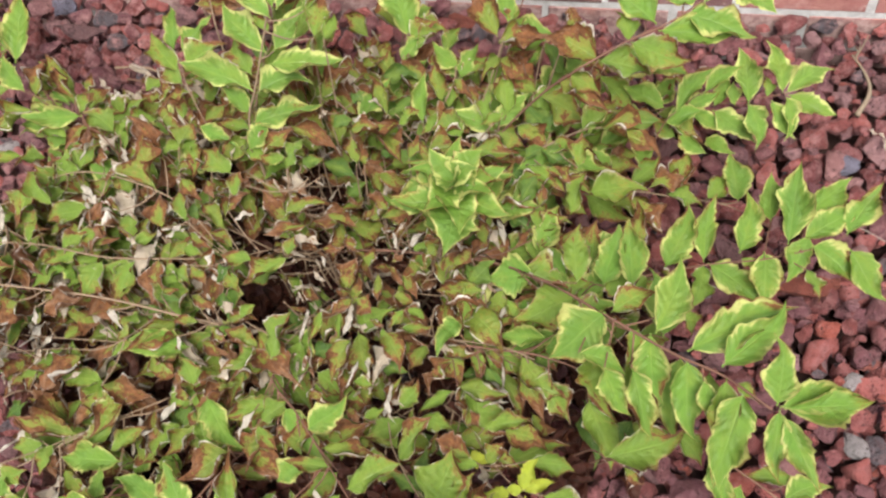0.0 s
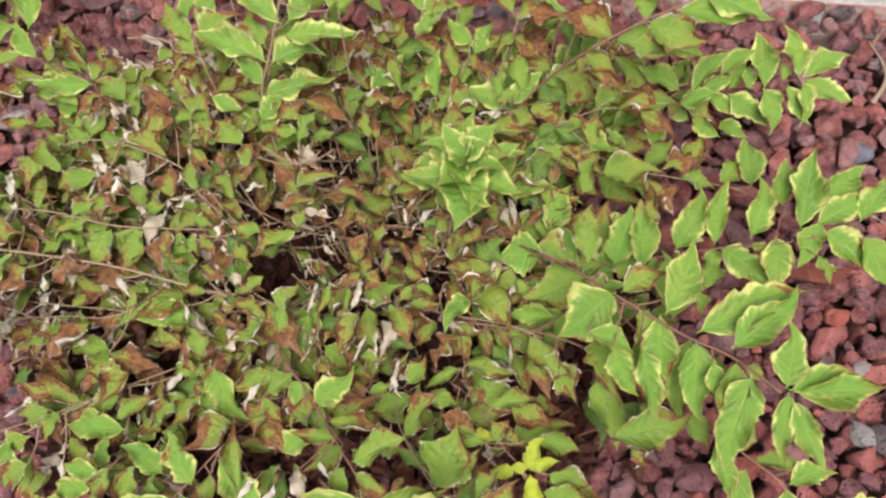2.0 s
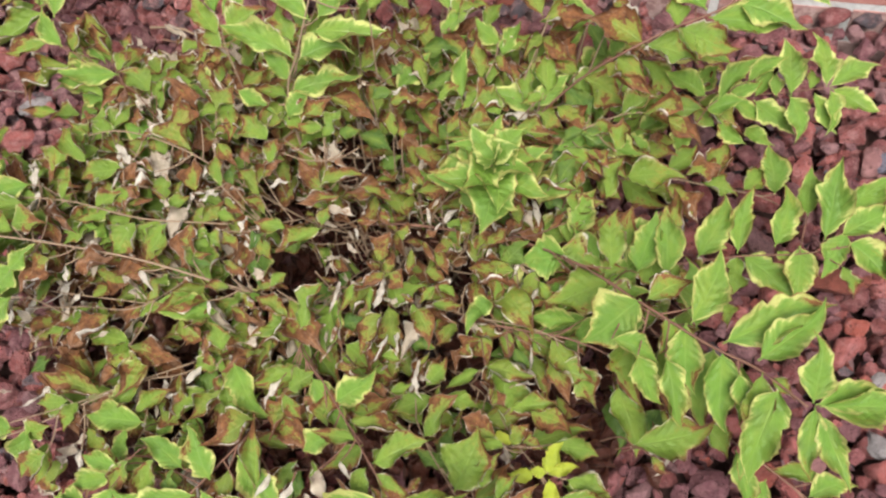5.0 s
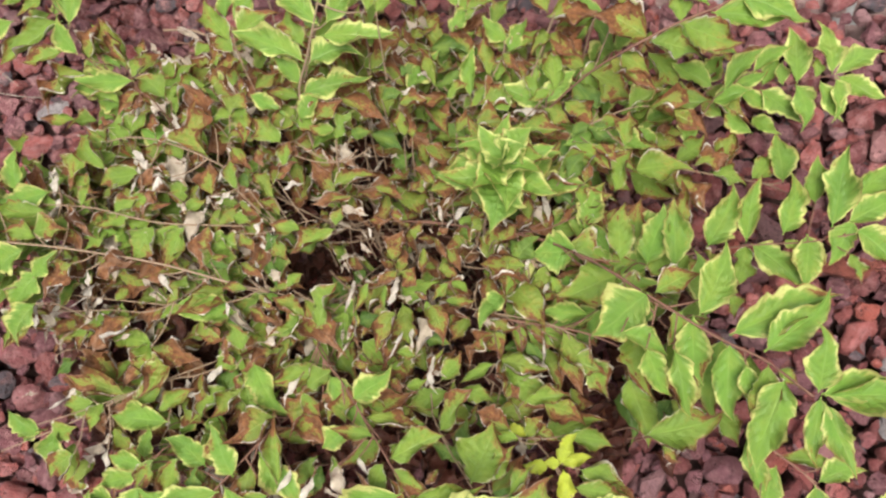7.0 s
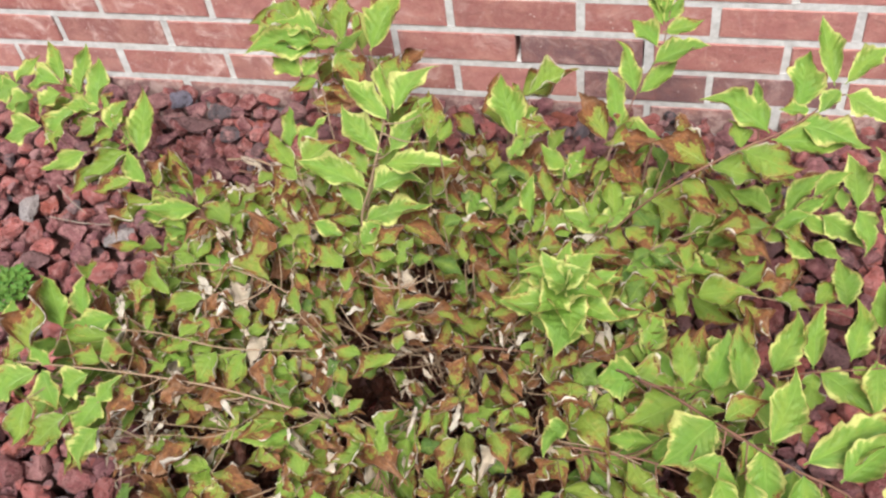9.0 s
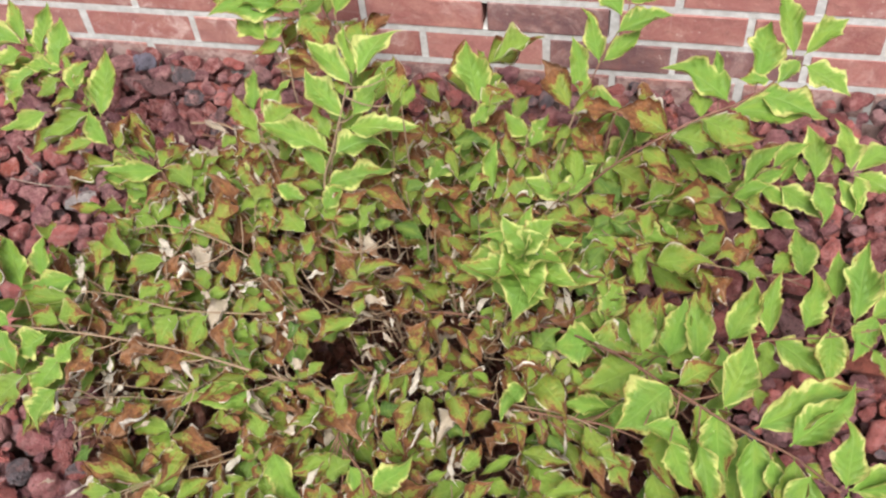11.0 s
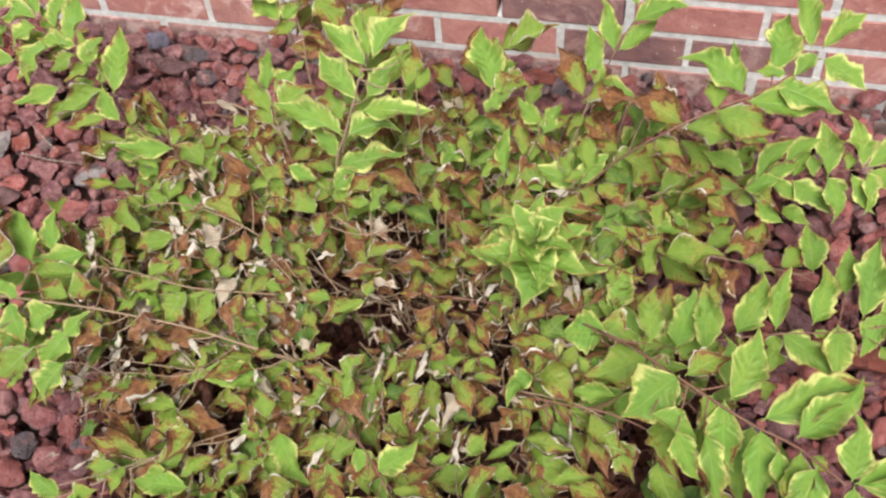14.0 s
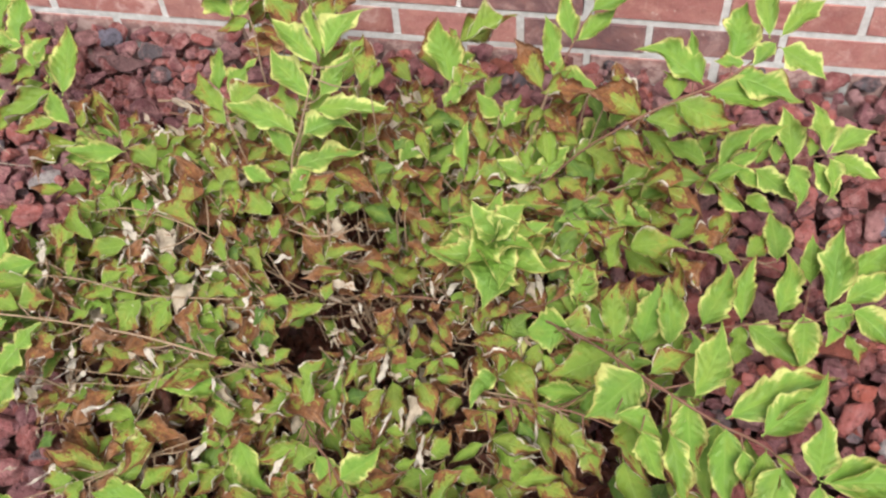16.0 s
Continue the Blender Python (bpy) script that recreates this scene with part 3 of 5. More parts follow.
        if (x - px) ** 2 + ((y - py) * 0.85) ** 2 < (r / 1000) ** 2:
            return True
    return False


def stem(bark, radius, points, inner=False, **leaves):
    """One stem from the crown, its side twigs, and its leaves: (x, y, z, heading, rise, length) by kind."""
    line = spline([Vector(p) / 1000 - ROOT for p in points])
    bm = bmesh.new()
    tube(bm, line, radius / 1800, radius / 3100)
    poses = []
    for kind, rows in leaves.items():
        for x, y, z, az, el, size, *broad in rows:
            at = Vector((x, y, z)) / 1000 - ROOT
            best = min(line, key=lambda q: (q - at).length)
            gap = (best - at).length
            if gap > 0.06:
                foot = Vector((at.x * 0.6 + leaf_rnd.uniform(-0.03, 0.03), at.y * 0.6 + leaf_rnd.uniform(-0.03, 0.03), -0.005))
                start = at.lerp(foot, 0.22)
                tube(bm, spline([start, start.lerp(at, 0.55) + Vector((0, 0, 0.015)), at], 5), 0.001, 0.0007, 5)
            elif gap > 0.012:
                lower = line[max(0, line.index(best) - 2)]
                bow = (lower + at) / 2 - Vector((0, 0, 0.12 * (lower - at).length))
                tube(bm, spline([lower, bow, at], 4), 0.0009, 0.0007, 5)
            poses.append((kind[0], leaf_pose(at, az, el, size / 1000 * (1.13 if broad else 1.06), leaf_rnd, *broad)))
    ob = part("stem", mesh_of("stem", bm, BARKS[bark]), shrub)
    for kind, m in poses:
        if inner or kind == "d" and bare(*(m.translation + ROOT)):
            if not bare(*(m.translation + ROOT)):
                add_loose(kind, m)
        else:
            part("leaf", LEAF_SHAPES[kind][leaf_rnd.randrange(10)], ob, m)


# ---- stems and leaves, in millimetres, degrees and per cent of width ----
stem("red", 3.2, [(17, -577, -10), (94, -596, 165), (272, -639, 240), (358, -706, 310), (421, -772, 360), (482, -825, 390), (522, -854, 410), (558, -893, 430)],
     g=[(532, -863, 415, -42, -5, 27), (427, -769, 360, 33, 9, 45, 118), (489, -769, 383, -50, -30, 28, 130), (525, -858, 413, -94, -34, 59, 78), (453, -793, 375, -110, -32, 33, 148), (371, -674, 225, -155, -16, 55, 114), (377, -676, 229, 32, 9, 35, 150), (343, -604, 259, 83, 23, 24, 138), (343, -600, 247, 33, 8, 38, 106), (380, -696, 254, -143, -21, 56, 105), (382, -672, 258, 178, 0, 32, 90), (393, -692, 288, 104, 24, 58, 115), (393, -705, 284, -154, -17, 65, 130)],
     g2=[(448, -785, 316, -76, -34, 80, 86), (422, -776, 312, -92, -34, 68, 113)],
     v=[(422, -769, 360, -139, -24, 63, 144), (467, -802, 383, 64, 20, 69, 98), (494, -824, 393, 28, 6, 99, 66), (522, -844, 407, 40, 12, 74, 93), (562, -889, 430, 83, 24, 53, 114), (564, -890, 430, 22, 3, 65, 95), (567, -891, 430, 12, -3, 72, 65), (564, -892, 430, -95, -33, 54, 85), (567, -897, 430, -58, -32, 61, 81), (463, -799, 379, -86, -34, 60, 107), (494, -833, 396, -88, -34, 66, 103), (507, -858, 405, -71, -34, 34, 121)],
     v2=[(538, -873, 419, -102, -33, 77, 101), (447, -837, 379, -75, -34, 62, 84), (423, -834, 370, -64, -33, 46, 116), (399, -815, 360, -5, -13, 44, 110), (383, -679, 234, 130, 20, 40, 138), (347, -668, 264, -169, -7, 50, 150), (451, -686, 279, 95, 24, 67, 104), (421, -682, 271, 79, 23, 63, 112), (455, -765, 317, -68, -33, 62, 125)],
     s=[(288, -630, 259, 105, 24, 27, 142), (342, -599, 250, -140, -23, 29, 70), (366, -650, 240, 75, 22, 38, 88)],
     w=[(284, -595, 248, -69, -10, 35, 171)],
     p=[(309, -619, 243, 100, -10, 39, 170)],
     b=[(340, -612, 248, -8, -16, 24, 137), (346, -595, 288, 64, 19, 25, 150)])
stem("red", 2.4, [(203, -515, -10), (238, -485, 81), (318, -416, 120), (381, -383, 150), (444, -363, 180), (500, -346, 190), (562, -346, 200), (625, -364, 240)],
     g=[(611, -360, 230, 88, 18, 29), (402, -352, 248, -43, -28, 75, 75)],
     n=[(591, -359, 215, 99, 24, 68, 99), (628, -361, 240, 99, 24, 63, 110), (631, -361, 240, 41, 13, 63, 97), (634, -363, 240, -16, -17, 58, 112), (631, -365, 240, -72, -33, 51, 99), (615, -368, 234, -64, -32, 50, 107), (589, -359, 215, -54, -31, 53, 130), (576, -353, 204, 111, 23, 30, 132), (549, -356, 197, -28, -23, 62, 106)],
     v=[(551, -350, 197, 63, 20, 44, 87), (520, -355, 192, -18, -19, 54, 84), (421, -325, 248, -2, -10, 91, 103), (498, -409, 249, 59, 19, 66, 76), (485, -400, 244, 153, 10, 53, 121), (532, -374, 248, 47, 15, 53, 90)],
     s=[(474, -346, 187, 64, 20, 43, 129), (518, -349, 192, 65, 21, 62, 77), (478, -353, 187, -23, -21, 73, 93)])
stem("red", 2.4, [(19, -542, -10), (94, -561, 102), (267, -606, 150), (364, -621, 170), (436, -615, 180), (537, -591, 190), (602, -591, 210), (653, -586, 230)],
     g=[(537, -591, 190, -97, -15, 59), (423, -617, 179, -121, -13, 46), (473, -606, 183, -122, -13, 54), (644, -610, 224, -49, -30, 35, 100), (579, -584, 201, -32, -25, 24, 150), (407, -649, 236, 87, 24, 59, 104)],
     v=[(493, -596, 185, 62, 20, 77, 99), (537, -587, 190, 91, 24, 75, 81), (576, -579, 201, 77, 23, 70, 90), (610, -541, 216, 97, 24, 52, 116), (627, -576, 221, 84, 24, 90, 71), (648, -540, 230, 48, 15, 62, 101), (642, -572, 227, 32, 8, 74, 93), (650, -570, 230, -119, -29, 52, 128), (650, -581, 230, -26, -23, 60, 128), (602, -580, 210, -81, -34, 58, 126), (542, -588, 190, -23, -21, 78, 105), (690, -564, 230, 61, 20, 66, 104)],
     v2=[(692, -583, 230, -55, -31, 63, 116), (422, -652, 232, 73, 22, 63, 98), (411, -657, 238, 44, 14, 51, 126)],
     s=[(374, -635, 229, 87, 24, 44, 114), (454, -637, 237, 88, 24, 76, 74)])
stem("tan", 1.8, [(120, -591, -10), (173, -542, 81), (297, -428, 120), (359, -479, 160), (429, -467, 160), (465, -466, 160), (508, -463, 150), (570, -471, 150), (623, -499, 150)],
     s=[(364, -480, 161, -29, -8, 44), (505, -452, 151, 71, 22, 55, 106), (450, -472, 161, -44, -28, 54, 87)],
     d=[(359, -479, 160, -128, -12, 53)],
     v=[(586, -464, 150, 101, 24, 57, 143)],
     g=[(548, -463, 149, 47, 15, 38, 129), (497, -460, 152, -10, -16, 47, 103), (395, -478, 163, -27, -23, 63, 101), (451, -458, 161, 38, 11, 50, 98)])
stem("red", 2.6, [(186, -600, -10), (200, -636, 137), (233, -720, 200), (300, -746, 230), (361, -761, 250), (415, -785, 260), (468, -821, 260), (510, -833, 240), (558, -851, 220), (611, -876, 200)],
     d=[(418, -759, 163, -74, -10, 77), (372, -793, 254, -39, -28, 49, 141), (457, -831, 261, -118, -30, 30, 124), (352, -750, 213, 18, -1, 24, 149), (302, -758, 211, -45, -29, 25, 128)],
     g=[(413, -811, 261, -65, -33, 68, 110), (496, -831, 246, -152, -17, 61, 94), (502, -831, 243, -38, -27, 38, 129), (627, -852, 200, 180, 0, 52, 80), (350, -720, 247, -155, -16, 29, 150), (291, -736, 215, -86, -34, 36, 102), (364, -767, 207, -40, -29, 50, 106), (527, -790, 300, -88, -34, 54, 112), (430, -896, 312, 15, 0, 73, 89)],
     v=[(612, -874, 200, 34, 10, 43, 136), (535, -848, 229, -69, -33, 59, 89), (568, -868, 214, -108, -32, 44, 133), (608, -878, 200, -73, -34, 52, 110), (646, -902, 200, 16, 0, 59, 89), (643, -903, 200, -29, -25, 34, 149), (375, -716, 223, -159, -13, 62, 96), (366, -736, 244, -178, -2, 53, 65), (388, -709, 216, -136, -24, 43, 100), (483, -750, 289, 90, 24, 63, 131), (498, -784, 314, -99, -33, 76, 112), (557, -820, 298, -107, -32, 78, 107)],
     b=[(552, -905, 211, -67, -33, 30, 97), (451, -880, 258, -54, -31, 24, 142), (302, -730, 208, -50, -31, 34, 92)],
     p=[(449, -879, 258, 10, -10, 23, 161), (471, -873, 250, -109, -10, 26, 141), (318, -750, 206, -74, -10, 42, 67), (301, -784, 221, -21, -10, 29, 83)],
     s=[(340, -759, 243, -49, -30, 50, 135), (334, -751, 207, -48, -30, 61, 97), (254, -746, 210, -45, -30, 37, 126), (275, -789, 219, -1, -11, 53, 93), (232, -730, 201, -113, -31, 34, 114)])
stem("tan", 2.6, [(97, -527, -10), (116, -549, 123), (162, -599, 180), (206, -623, 280), (249, -653, 370), (266, -658, 400)],
     g=[(265, -657, 399, 6, 0, 48), (255, -656, 383, -131, -10, 35), (209, -643, 262, -2, -12, 19, 150)],
     s=[(246, -652, 365, 158, 10, 40), (249, -653, 370, -48, -13, 37), (276, -625, 338, 40, 10, 58), (247, -612, 360, 134, 15, 41), (172, -697, 298, 78, 22, 21, 150)],
     b=[(149, -573, 315, 94, 24, 26, 107), (183, -702, 294, -81, -34, 28, 101), (189, -665, 262, 36, 9, 15, 150)],
     p=[(181, -617, 250, -46, -10, 18, 230), (217, -614, 250, -138, -10, 38, 125)])
stem("tan", 2.2, [(107, -514, -10), (137, -521, 102), (207, -537, 150), (285, -526, 220), (320, -519, 270), (354, -504, 290), (395, -488, 300), (428, -479, 290)],
     s=[(408, -484, 298, -24, -5, 78), (334, -428, 286, -16, -19, 60, 115), (353, -546, 297, -21, -21, 28, 126)],
     g=[(385, -491, 299, 35, 11, 50), (330, -540, 293, -26, -24, 47, 108), (351, -517, 287, 28, 5, 33, 125), (385, -540, 293, 84, 23, 38, 101)],
     d=[(340, -510, 284, -34, -9, 53), (319, -519, 269, -113, -14, 46), (291, -525, 227, -40, -11, 46), (421, -481, 292, 14, 7, 62), (310, -582, 247, -10, -16, 30, 132), (351, -483, 283, 143, 16, 42, 150), (325, -536, 297, 42, 11, 25, 135), (326, -588, 287, 71, 21, 32, 149)],
     v=[(395, -488, 300, 25, 8, 12), (395, -488, 300, -79, -17, 7)])
stem("tan", 1.6, [(187, -448, -10), (210, -471, 81), (264, -526, 120), (315, -539, 160), (345, -532, 180), (375, -510, 180)],
     b=[(342, -499, 139, 80, 16, 37)],
     s=[(322, -539, 165, -125, -12, 42)],
     d=[(328, -538, 170, 155, 8, 32)])
stem("red", 2.8, [(69, -503, -10), (113, -499, 102), (215, -491, 150), (287, -495, 280), (338, -507, 370), (378, -513, 420), (427, -499, 450), (465, -487, 465), (496, -470, 480), (518, -452, 500)],
     s=[(357, -511, 398, -32, -9, 61), (371, -513, 413, -28, -8, 41), (330, -426, 290, 150, 13, 46, 135), (287, -497, 294, -10, -16, 35, 106), (311, -482, 292, -21, -21, 42, 129)],
     n=[(514, -448, 497, 101, 24, 70, 83), (524, -448, 500, 43, 13, 55, 96), (524, -463, 500, -26, -21, 49, 124), (520, -457, 500, -137, -24, 30, 150), (285, -488, 286, 156, 11, 50, 150), (284, -485, 286, 49, 15, 54, 96)],
     v=[(481, -464, 475, 83, 24, 63, 93), (493, -467, 480, -175, -6, 28, 136), (482, -478, 471, -9, -14, 69, 109), (457, -493, 461, 1, -9, 76, 96), (455, -484, 461, 148, 12, 73, 93), (445, -465, 461, 100, 24, 41, 66)],
     g=[(429, -499, 450, 103, 24, 32, 122), (430, -500, 450, -20, -19, 59, 119), (399, -512, 435, -9, -14, 55, 109), (281, -499, 301, 102, 24, 47, 84), (298, -473, 299, 94, 24, 49, 135), (326, -446, 255, 57, 18, 65, 93)])
stem("red", 2.2, [(176, -567, -10), (199, -495, 137), (251, -327, 200), (282, -339, 280), (303, -318, 330), (318, -298, 360), (336, -273, 385), (343, -241, 420)],
     v=[(309, -311, 345, 107, 23, 72, 75), (313, -308, 345, 40, 11, 61, 87), (327, -287, 374, 28, 6, 69, 83), (332, -269, 385, 138, 16, 49, 98), (336, -256, 399, 16, 0, 48, 103), (335, -250, 404, 117, 22, 45, 91), (337, -254, 410, 63, 20, 42, 94), (338, -246, 415, 89, 24, 57, 65), (337, -244, 410, 107, 23, 58, 65), (365, -394, 291, 66, 20, 37, 118), (344, -290, 250, -172, -8, 68, 110)],
     b=[(281, -379, 280, 28, 5, 48, 121)],
     d=[(361, -388, 281, 127, 20, 47, 102)],
     g=[(338, -302, 255, -16, -17, 77, 116), (349, -380, 255, -23, -21, 75, 105)])
stem("tan", 1.8, [(-5, -445, -10), (66, -456, 137), (229, -481, 200), (274, -469, 330), (288, -427, 360), (295, -399, 370), (300, -385, 380)],
     s=[(286, -434, 357, -120, -15, 35), (283, -403, 320, -36, -12, 52), (284, -414, 364, 127, 20, 68, 104), (284, -417, 362, 13, -2, 54, 124), (400, -448, 370, 161, 6, 65, 139)],
     g=[(337, -371, 323, -161, -4, 48), (293, -362, 319, 56, 15, 30), (295, -400, 370, 66, 21, 27, 106), (248, -501, 287, 136, 18, 42, 137)],
     v=[(295, -397, 370, 106, 24, 69, 82), (273, -449, 251, 70, 21, 74, 95)],
     b=[(369, -416, 380, 95, 24, 31, 150), (262, -451, 280, 114, 23, 36, 109)],
     p=[(254, -500, 286, 33, -10, 33, 215)])
stem("tan", 1.6, [(73, -563, -10), (90, -519, 67), (130, -414, 100), (135, -368, 180), (145, -347, 220), (148, -297, 240), (157, -250, 270)],
     s=[(127, -226, 180, 112, 19, 93), (127, -226, 180, 38, 9, 43), (139, -183, 210, 32, 8, 76), (144, -351, 216, 145, 14, 69), (140, -311, 173, 47, 11, 43)],
     g=[(139, -183, 210, 132, 17, 26), (134, -293, 155, -126, -11, 33), (160, -240, 270, 31, 6, 72, 109), (153, -299, 240, 45, 13, 41, 150)],
     d=[(145, -349, 218, 15, 2, 46), (135, -401, 278, 6, -7, 65, 80)],
     v=[(150, -295, 240, 112, 23, 88, 87)])
stem("tan", 1.8, [(227, -515, -10), (215, -506, 137), (186, -487, 200), (215, -467, 280), (232, -437, 310), (233, -418, 320)],
     g=[(238, -389, 276, 150, 12, 45), (238, -389, 276, 47, 12, 39), (212, -381, 271, -4, -3, 35), (194, -417, 239, 141, 14, 41), (218, -464, 286, -113, -14, 34), (236, -408, 289, 40, 11, 33, 117), (226, -450, 281, 73, 21, 29, 126), (171, -487, 287, 39, 10, 29, 112), (199, -446, 240, 66, 20, 68, 93)],
     b=[(238, -389, 276, 103, 18, 37), (233, -433, 313, -46, -15, 33)],
     v=[(232, -393, 291, 155, 11, 41, 129), (234, -411, 288, 67, 20, 47, 97), (199, -478, 281, 102, 24, 58, 74)],
     s=[(220, -457, 297, 105, 24, 43, 111), (154, -465, 279, 120, 22, 53, 80)],
     d=[(165, -470, 287, 49, 15, 30, 104)])
stem("tan", 2.0, [(118, -481, -10), (149, -495, 137), (222, -528, 200), (262, -557, 320), (293, -558, 380)],
     g=[(296, -496, 327, -140, -9, 28), (256, -532, 295, 8, -6, 59, 71)],
     d=[(204, -540, 282, 161, 8, 27, 150)])
stem("tan", 3.2, [(3, -493, -10), (11, -511, 95), (30, -553, 140), (19, -556, 260), (10, -536, 330), (25, -525, 380), (40, -511, 430), (51, -498, 470)],
     v=[(-6, -311, 298, 106, 19, 61), (14, -533, 346, 141, 17, 43, 109), (13, -536, 330, 22, 3, 77, 86), (14, -486, 347, -8, -15, 29, 150), (-48, -543, 332, -19, -21, 49, 86), (16, -566, 323, 59, 17, 36, 122)],
     g=[(15, -550, 289, 172, 10, 36), (17, -372, 298, 60, 13, 78), (50, -506, 448, 142, 17, 25, 95), (24, -521, 395, 129, 20, 49, 99), (101, -513, 448, 82, 23, 50, 97), (93, -493, 470, 80, 23, 22, 140), (113, -518, 453, 59, 18, 27, 121), (39, -464, 408, 61, 19, 46, 100), (22, -481, 362, 43, 12, 37, 135), (9, -495, 326, -168, -10, 32, 150), (4, -500, 306, -15, -17, 38, 137), (-7, -503, 281, 168, 4, 39, 124), (25, -473, 383, 136, 18, 32, 133)],
     g2=[(1, -599, 318, 145, 16, 41, 119)],
     d=[(-10, -373, 264, 146, 16, 45)],
     n=[(60, -496, 470, 66, 20, 66, 104), (57, -496, 470, 110, 23, 59, 72), (55, -503, 464, 143, 16, 69, 96), (54, -516, 430, 61, 18, 54, 116), (45, -514, 423, 149, 13, 75, 94), (45, -516, 409, 9, -4, 73, 96), (27, -526, 373, 31, 7, 56, 136), (22, -525, 373, 160, 9, 87, 92)],
     s=[(30, -571, 317, 51, 15, 44, 122), (61, -539, 334, -13, -18, 56, 74)])
stem("tan", 1.6, [(92, -604, -10), (84, -573, 137), (64, -502, 200), (77, -474, 300), (72, -446, 340), (68, -428, 360)],
     g=[(71, -444, 343, 61, 13, 51)],
     s=[(77, -471, 307, 59, 13, 54), (130, -543, 337, 20, 1, 30, 126), (125, -501, 280, 22, 2, 57, 68)],
     d=[(109, -539, 337, 30, 7, 25, 150), (121, -493, 326, 49, 14, 20, 136)],
     p=[(124, -518, 325, 33, -10, 25, 230)])
stem("tan", 1.8, [(167, -452, -10), (108, -474, 137), (-29, -523, 200), (-63, -500, 290), (-84, -473, 330), (-94, -447, 340)],
     s=[(-79, -482, 321, -142, -3, 35), (-63, -500, 290, 46, 7, 38), (-90, -531, 262, 88, 23, 34, 133), (-117, -486, 272, 136, 20, 20, 150)],
     v=[(-105, -437, 340, 95, 24, 54, 80), (-96, -437, 340, 60, 18, 51, 99)],
     g=[(-92, -467, 335, 142, 17, 58, 98), (-85, -459, 337, 45, 13, 51, 129), (-88, -476, 326, 144, 16, 35, 122), (-134, -447, 264, 83, 23, 19, 150), (-98, -487, 275, 83, 23, 25, 136)],
     p=[(-126, -517, 267, -48, -10, 38, 134)],
     b=[(-60, -538, 327, 90, 24, 18, 150)])
stem("red", 1.5, [(49, -507, -10), (14, -531, 120), (-66, -589, 160), (-125, -581, 195), (-205, -525, 225), (-310, -429, 250), (-391, -364, 275), (-451, -310, 265), (-501, -265, 260), (-549, -219, 260)],
     v=[(-445, -315, 266, -169, 10, 55), (-452, -315, 265, 96, 24, 77, 99), (-497, -282, 260, 91, 23, 77, 80), (-534, -258, 260, 117, 23, 71, 72), (-533, -261, 260, -175, -8, 61, 97), (-527, -279, 260, -150, -21, 43, 150), (-487, -303, 262, -133, -27, 71, 112), (-408, -362, 275, 75, 21, 46, 149), (-355, -397, 263, 91, 23, 92, 87), (-425, -406, 275, -151, -20, 65, 100), (-331, -437, 254, 143, 17, 54, 105), (-527, -348, 260, -162, -15, 57, 116), (-571, -296, 260, -164, -15, 39, 150)],
     v2=[(-610, -264, 260, 54, 16, 50, 116), (-602, -266, 260, -158, -18, 57, 133), (-581, -251, 260, 56, 16, 32, 150), (-255, -468, 240, -171, -8, 71, 86), (-504, -272, 232, 132, 20, 64, 73), (-395, -362, 240, 85, 23, 42, 126), (-317, -417, 216, -163, -14, 29, 150), (-599, -252, 230, -128, -28, 43, 147), (-636, -255, 230, 142, 17, 40, 127), (-228, -489, 273, -172, -7, 78, 76), (-293, -418, 209, 135, 20, 70, 92), (-277, -439, 197, -179, -3, 76, 103)],
     v3=[(-255, -408, 207, -42, -29, 53, 150)],
     g=[(-454, -307, 265, -144, 2, 25), (-430, -329, 268, 90, 16, 41), (-400, -356, 273, -128, -4, 45), (-431, -340, 271, -152, -20, 42, 150), (-403, -364, 275, 55, 16, 27, 150), (-363, -392, 267, -150, -20, 99, 94), (-351, -437, 258, -161, -15, 56, 99), (-490, -353, 263, -104, -32, 33, 138), (-533, -259, 230, -140, -25, 45, 148), (-478, -297, 235, -160, -17, 36, 150), (-405, -357, 243, -142, -24, 44, 150), (-363, -389, 228, -160, -16, 39, 150), (-352, -403, 224, -2, -10, 48, 110)],
     g2=[(-301, -417, 213, -137, -25, 34, 150), (-337, -393, 224, 20, 2, 37, 135), (-243, -471, 257, 65, 19, 30, 144), (-182, -507, 268, 144, 17, 44, 131), (-170, -486, 266, -132, -25, 18, 150), (-278, -423, 210, 121, 23, 66, 85), (-264, -426, 210, 54, 16, 39, 150), (-232, -433, 194, 51, 15, 52, 135)],
     s=[(-192, -536, 310, -123, -6, 39), (-316, -441, 250, 90, 23, 46, 104), (-269, -426, 243, 141, 18, 63, 83), (-300, -474, 264, -150, -20, 73, 90), (-250, -459, 268, 133, 21, 52, 74)],
     b=[(-313, -466, 246, -151, -20, 67, 117), (-232, -452, 274, 74, 21, 25, 150)],
     w=[(-172, -514, 271, -119, -10, 31, 230)],
     p=[(-204, -519, 269, -95, -10, 32, 109), (-175, -519, 255, -43, -10, 41, 99), (-155, -479, 271, -54, -10, 33, 124), (-208, -449, 260, 66, -10, 20, 230)])
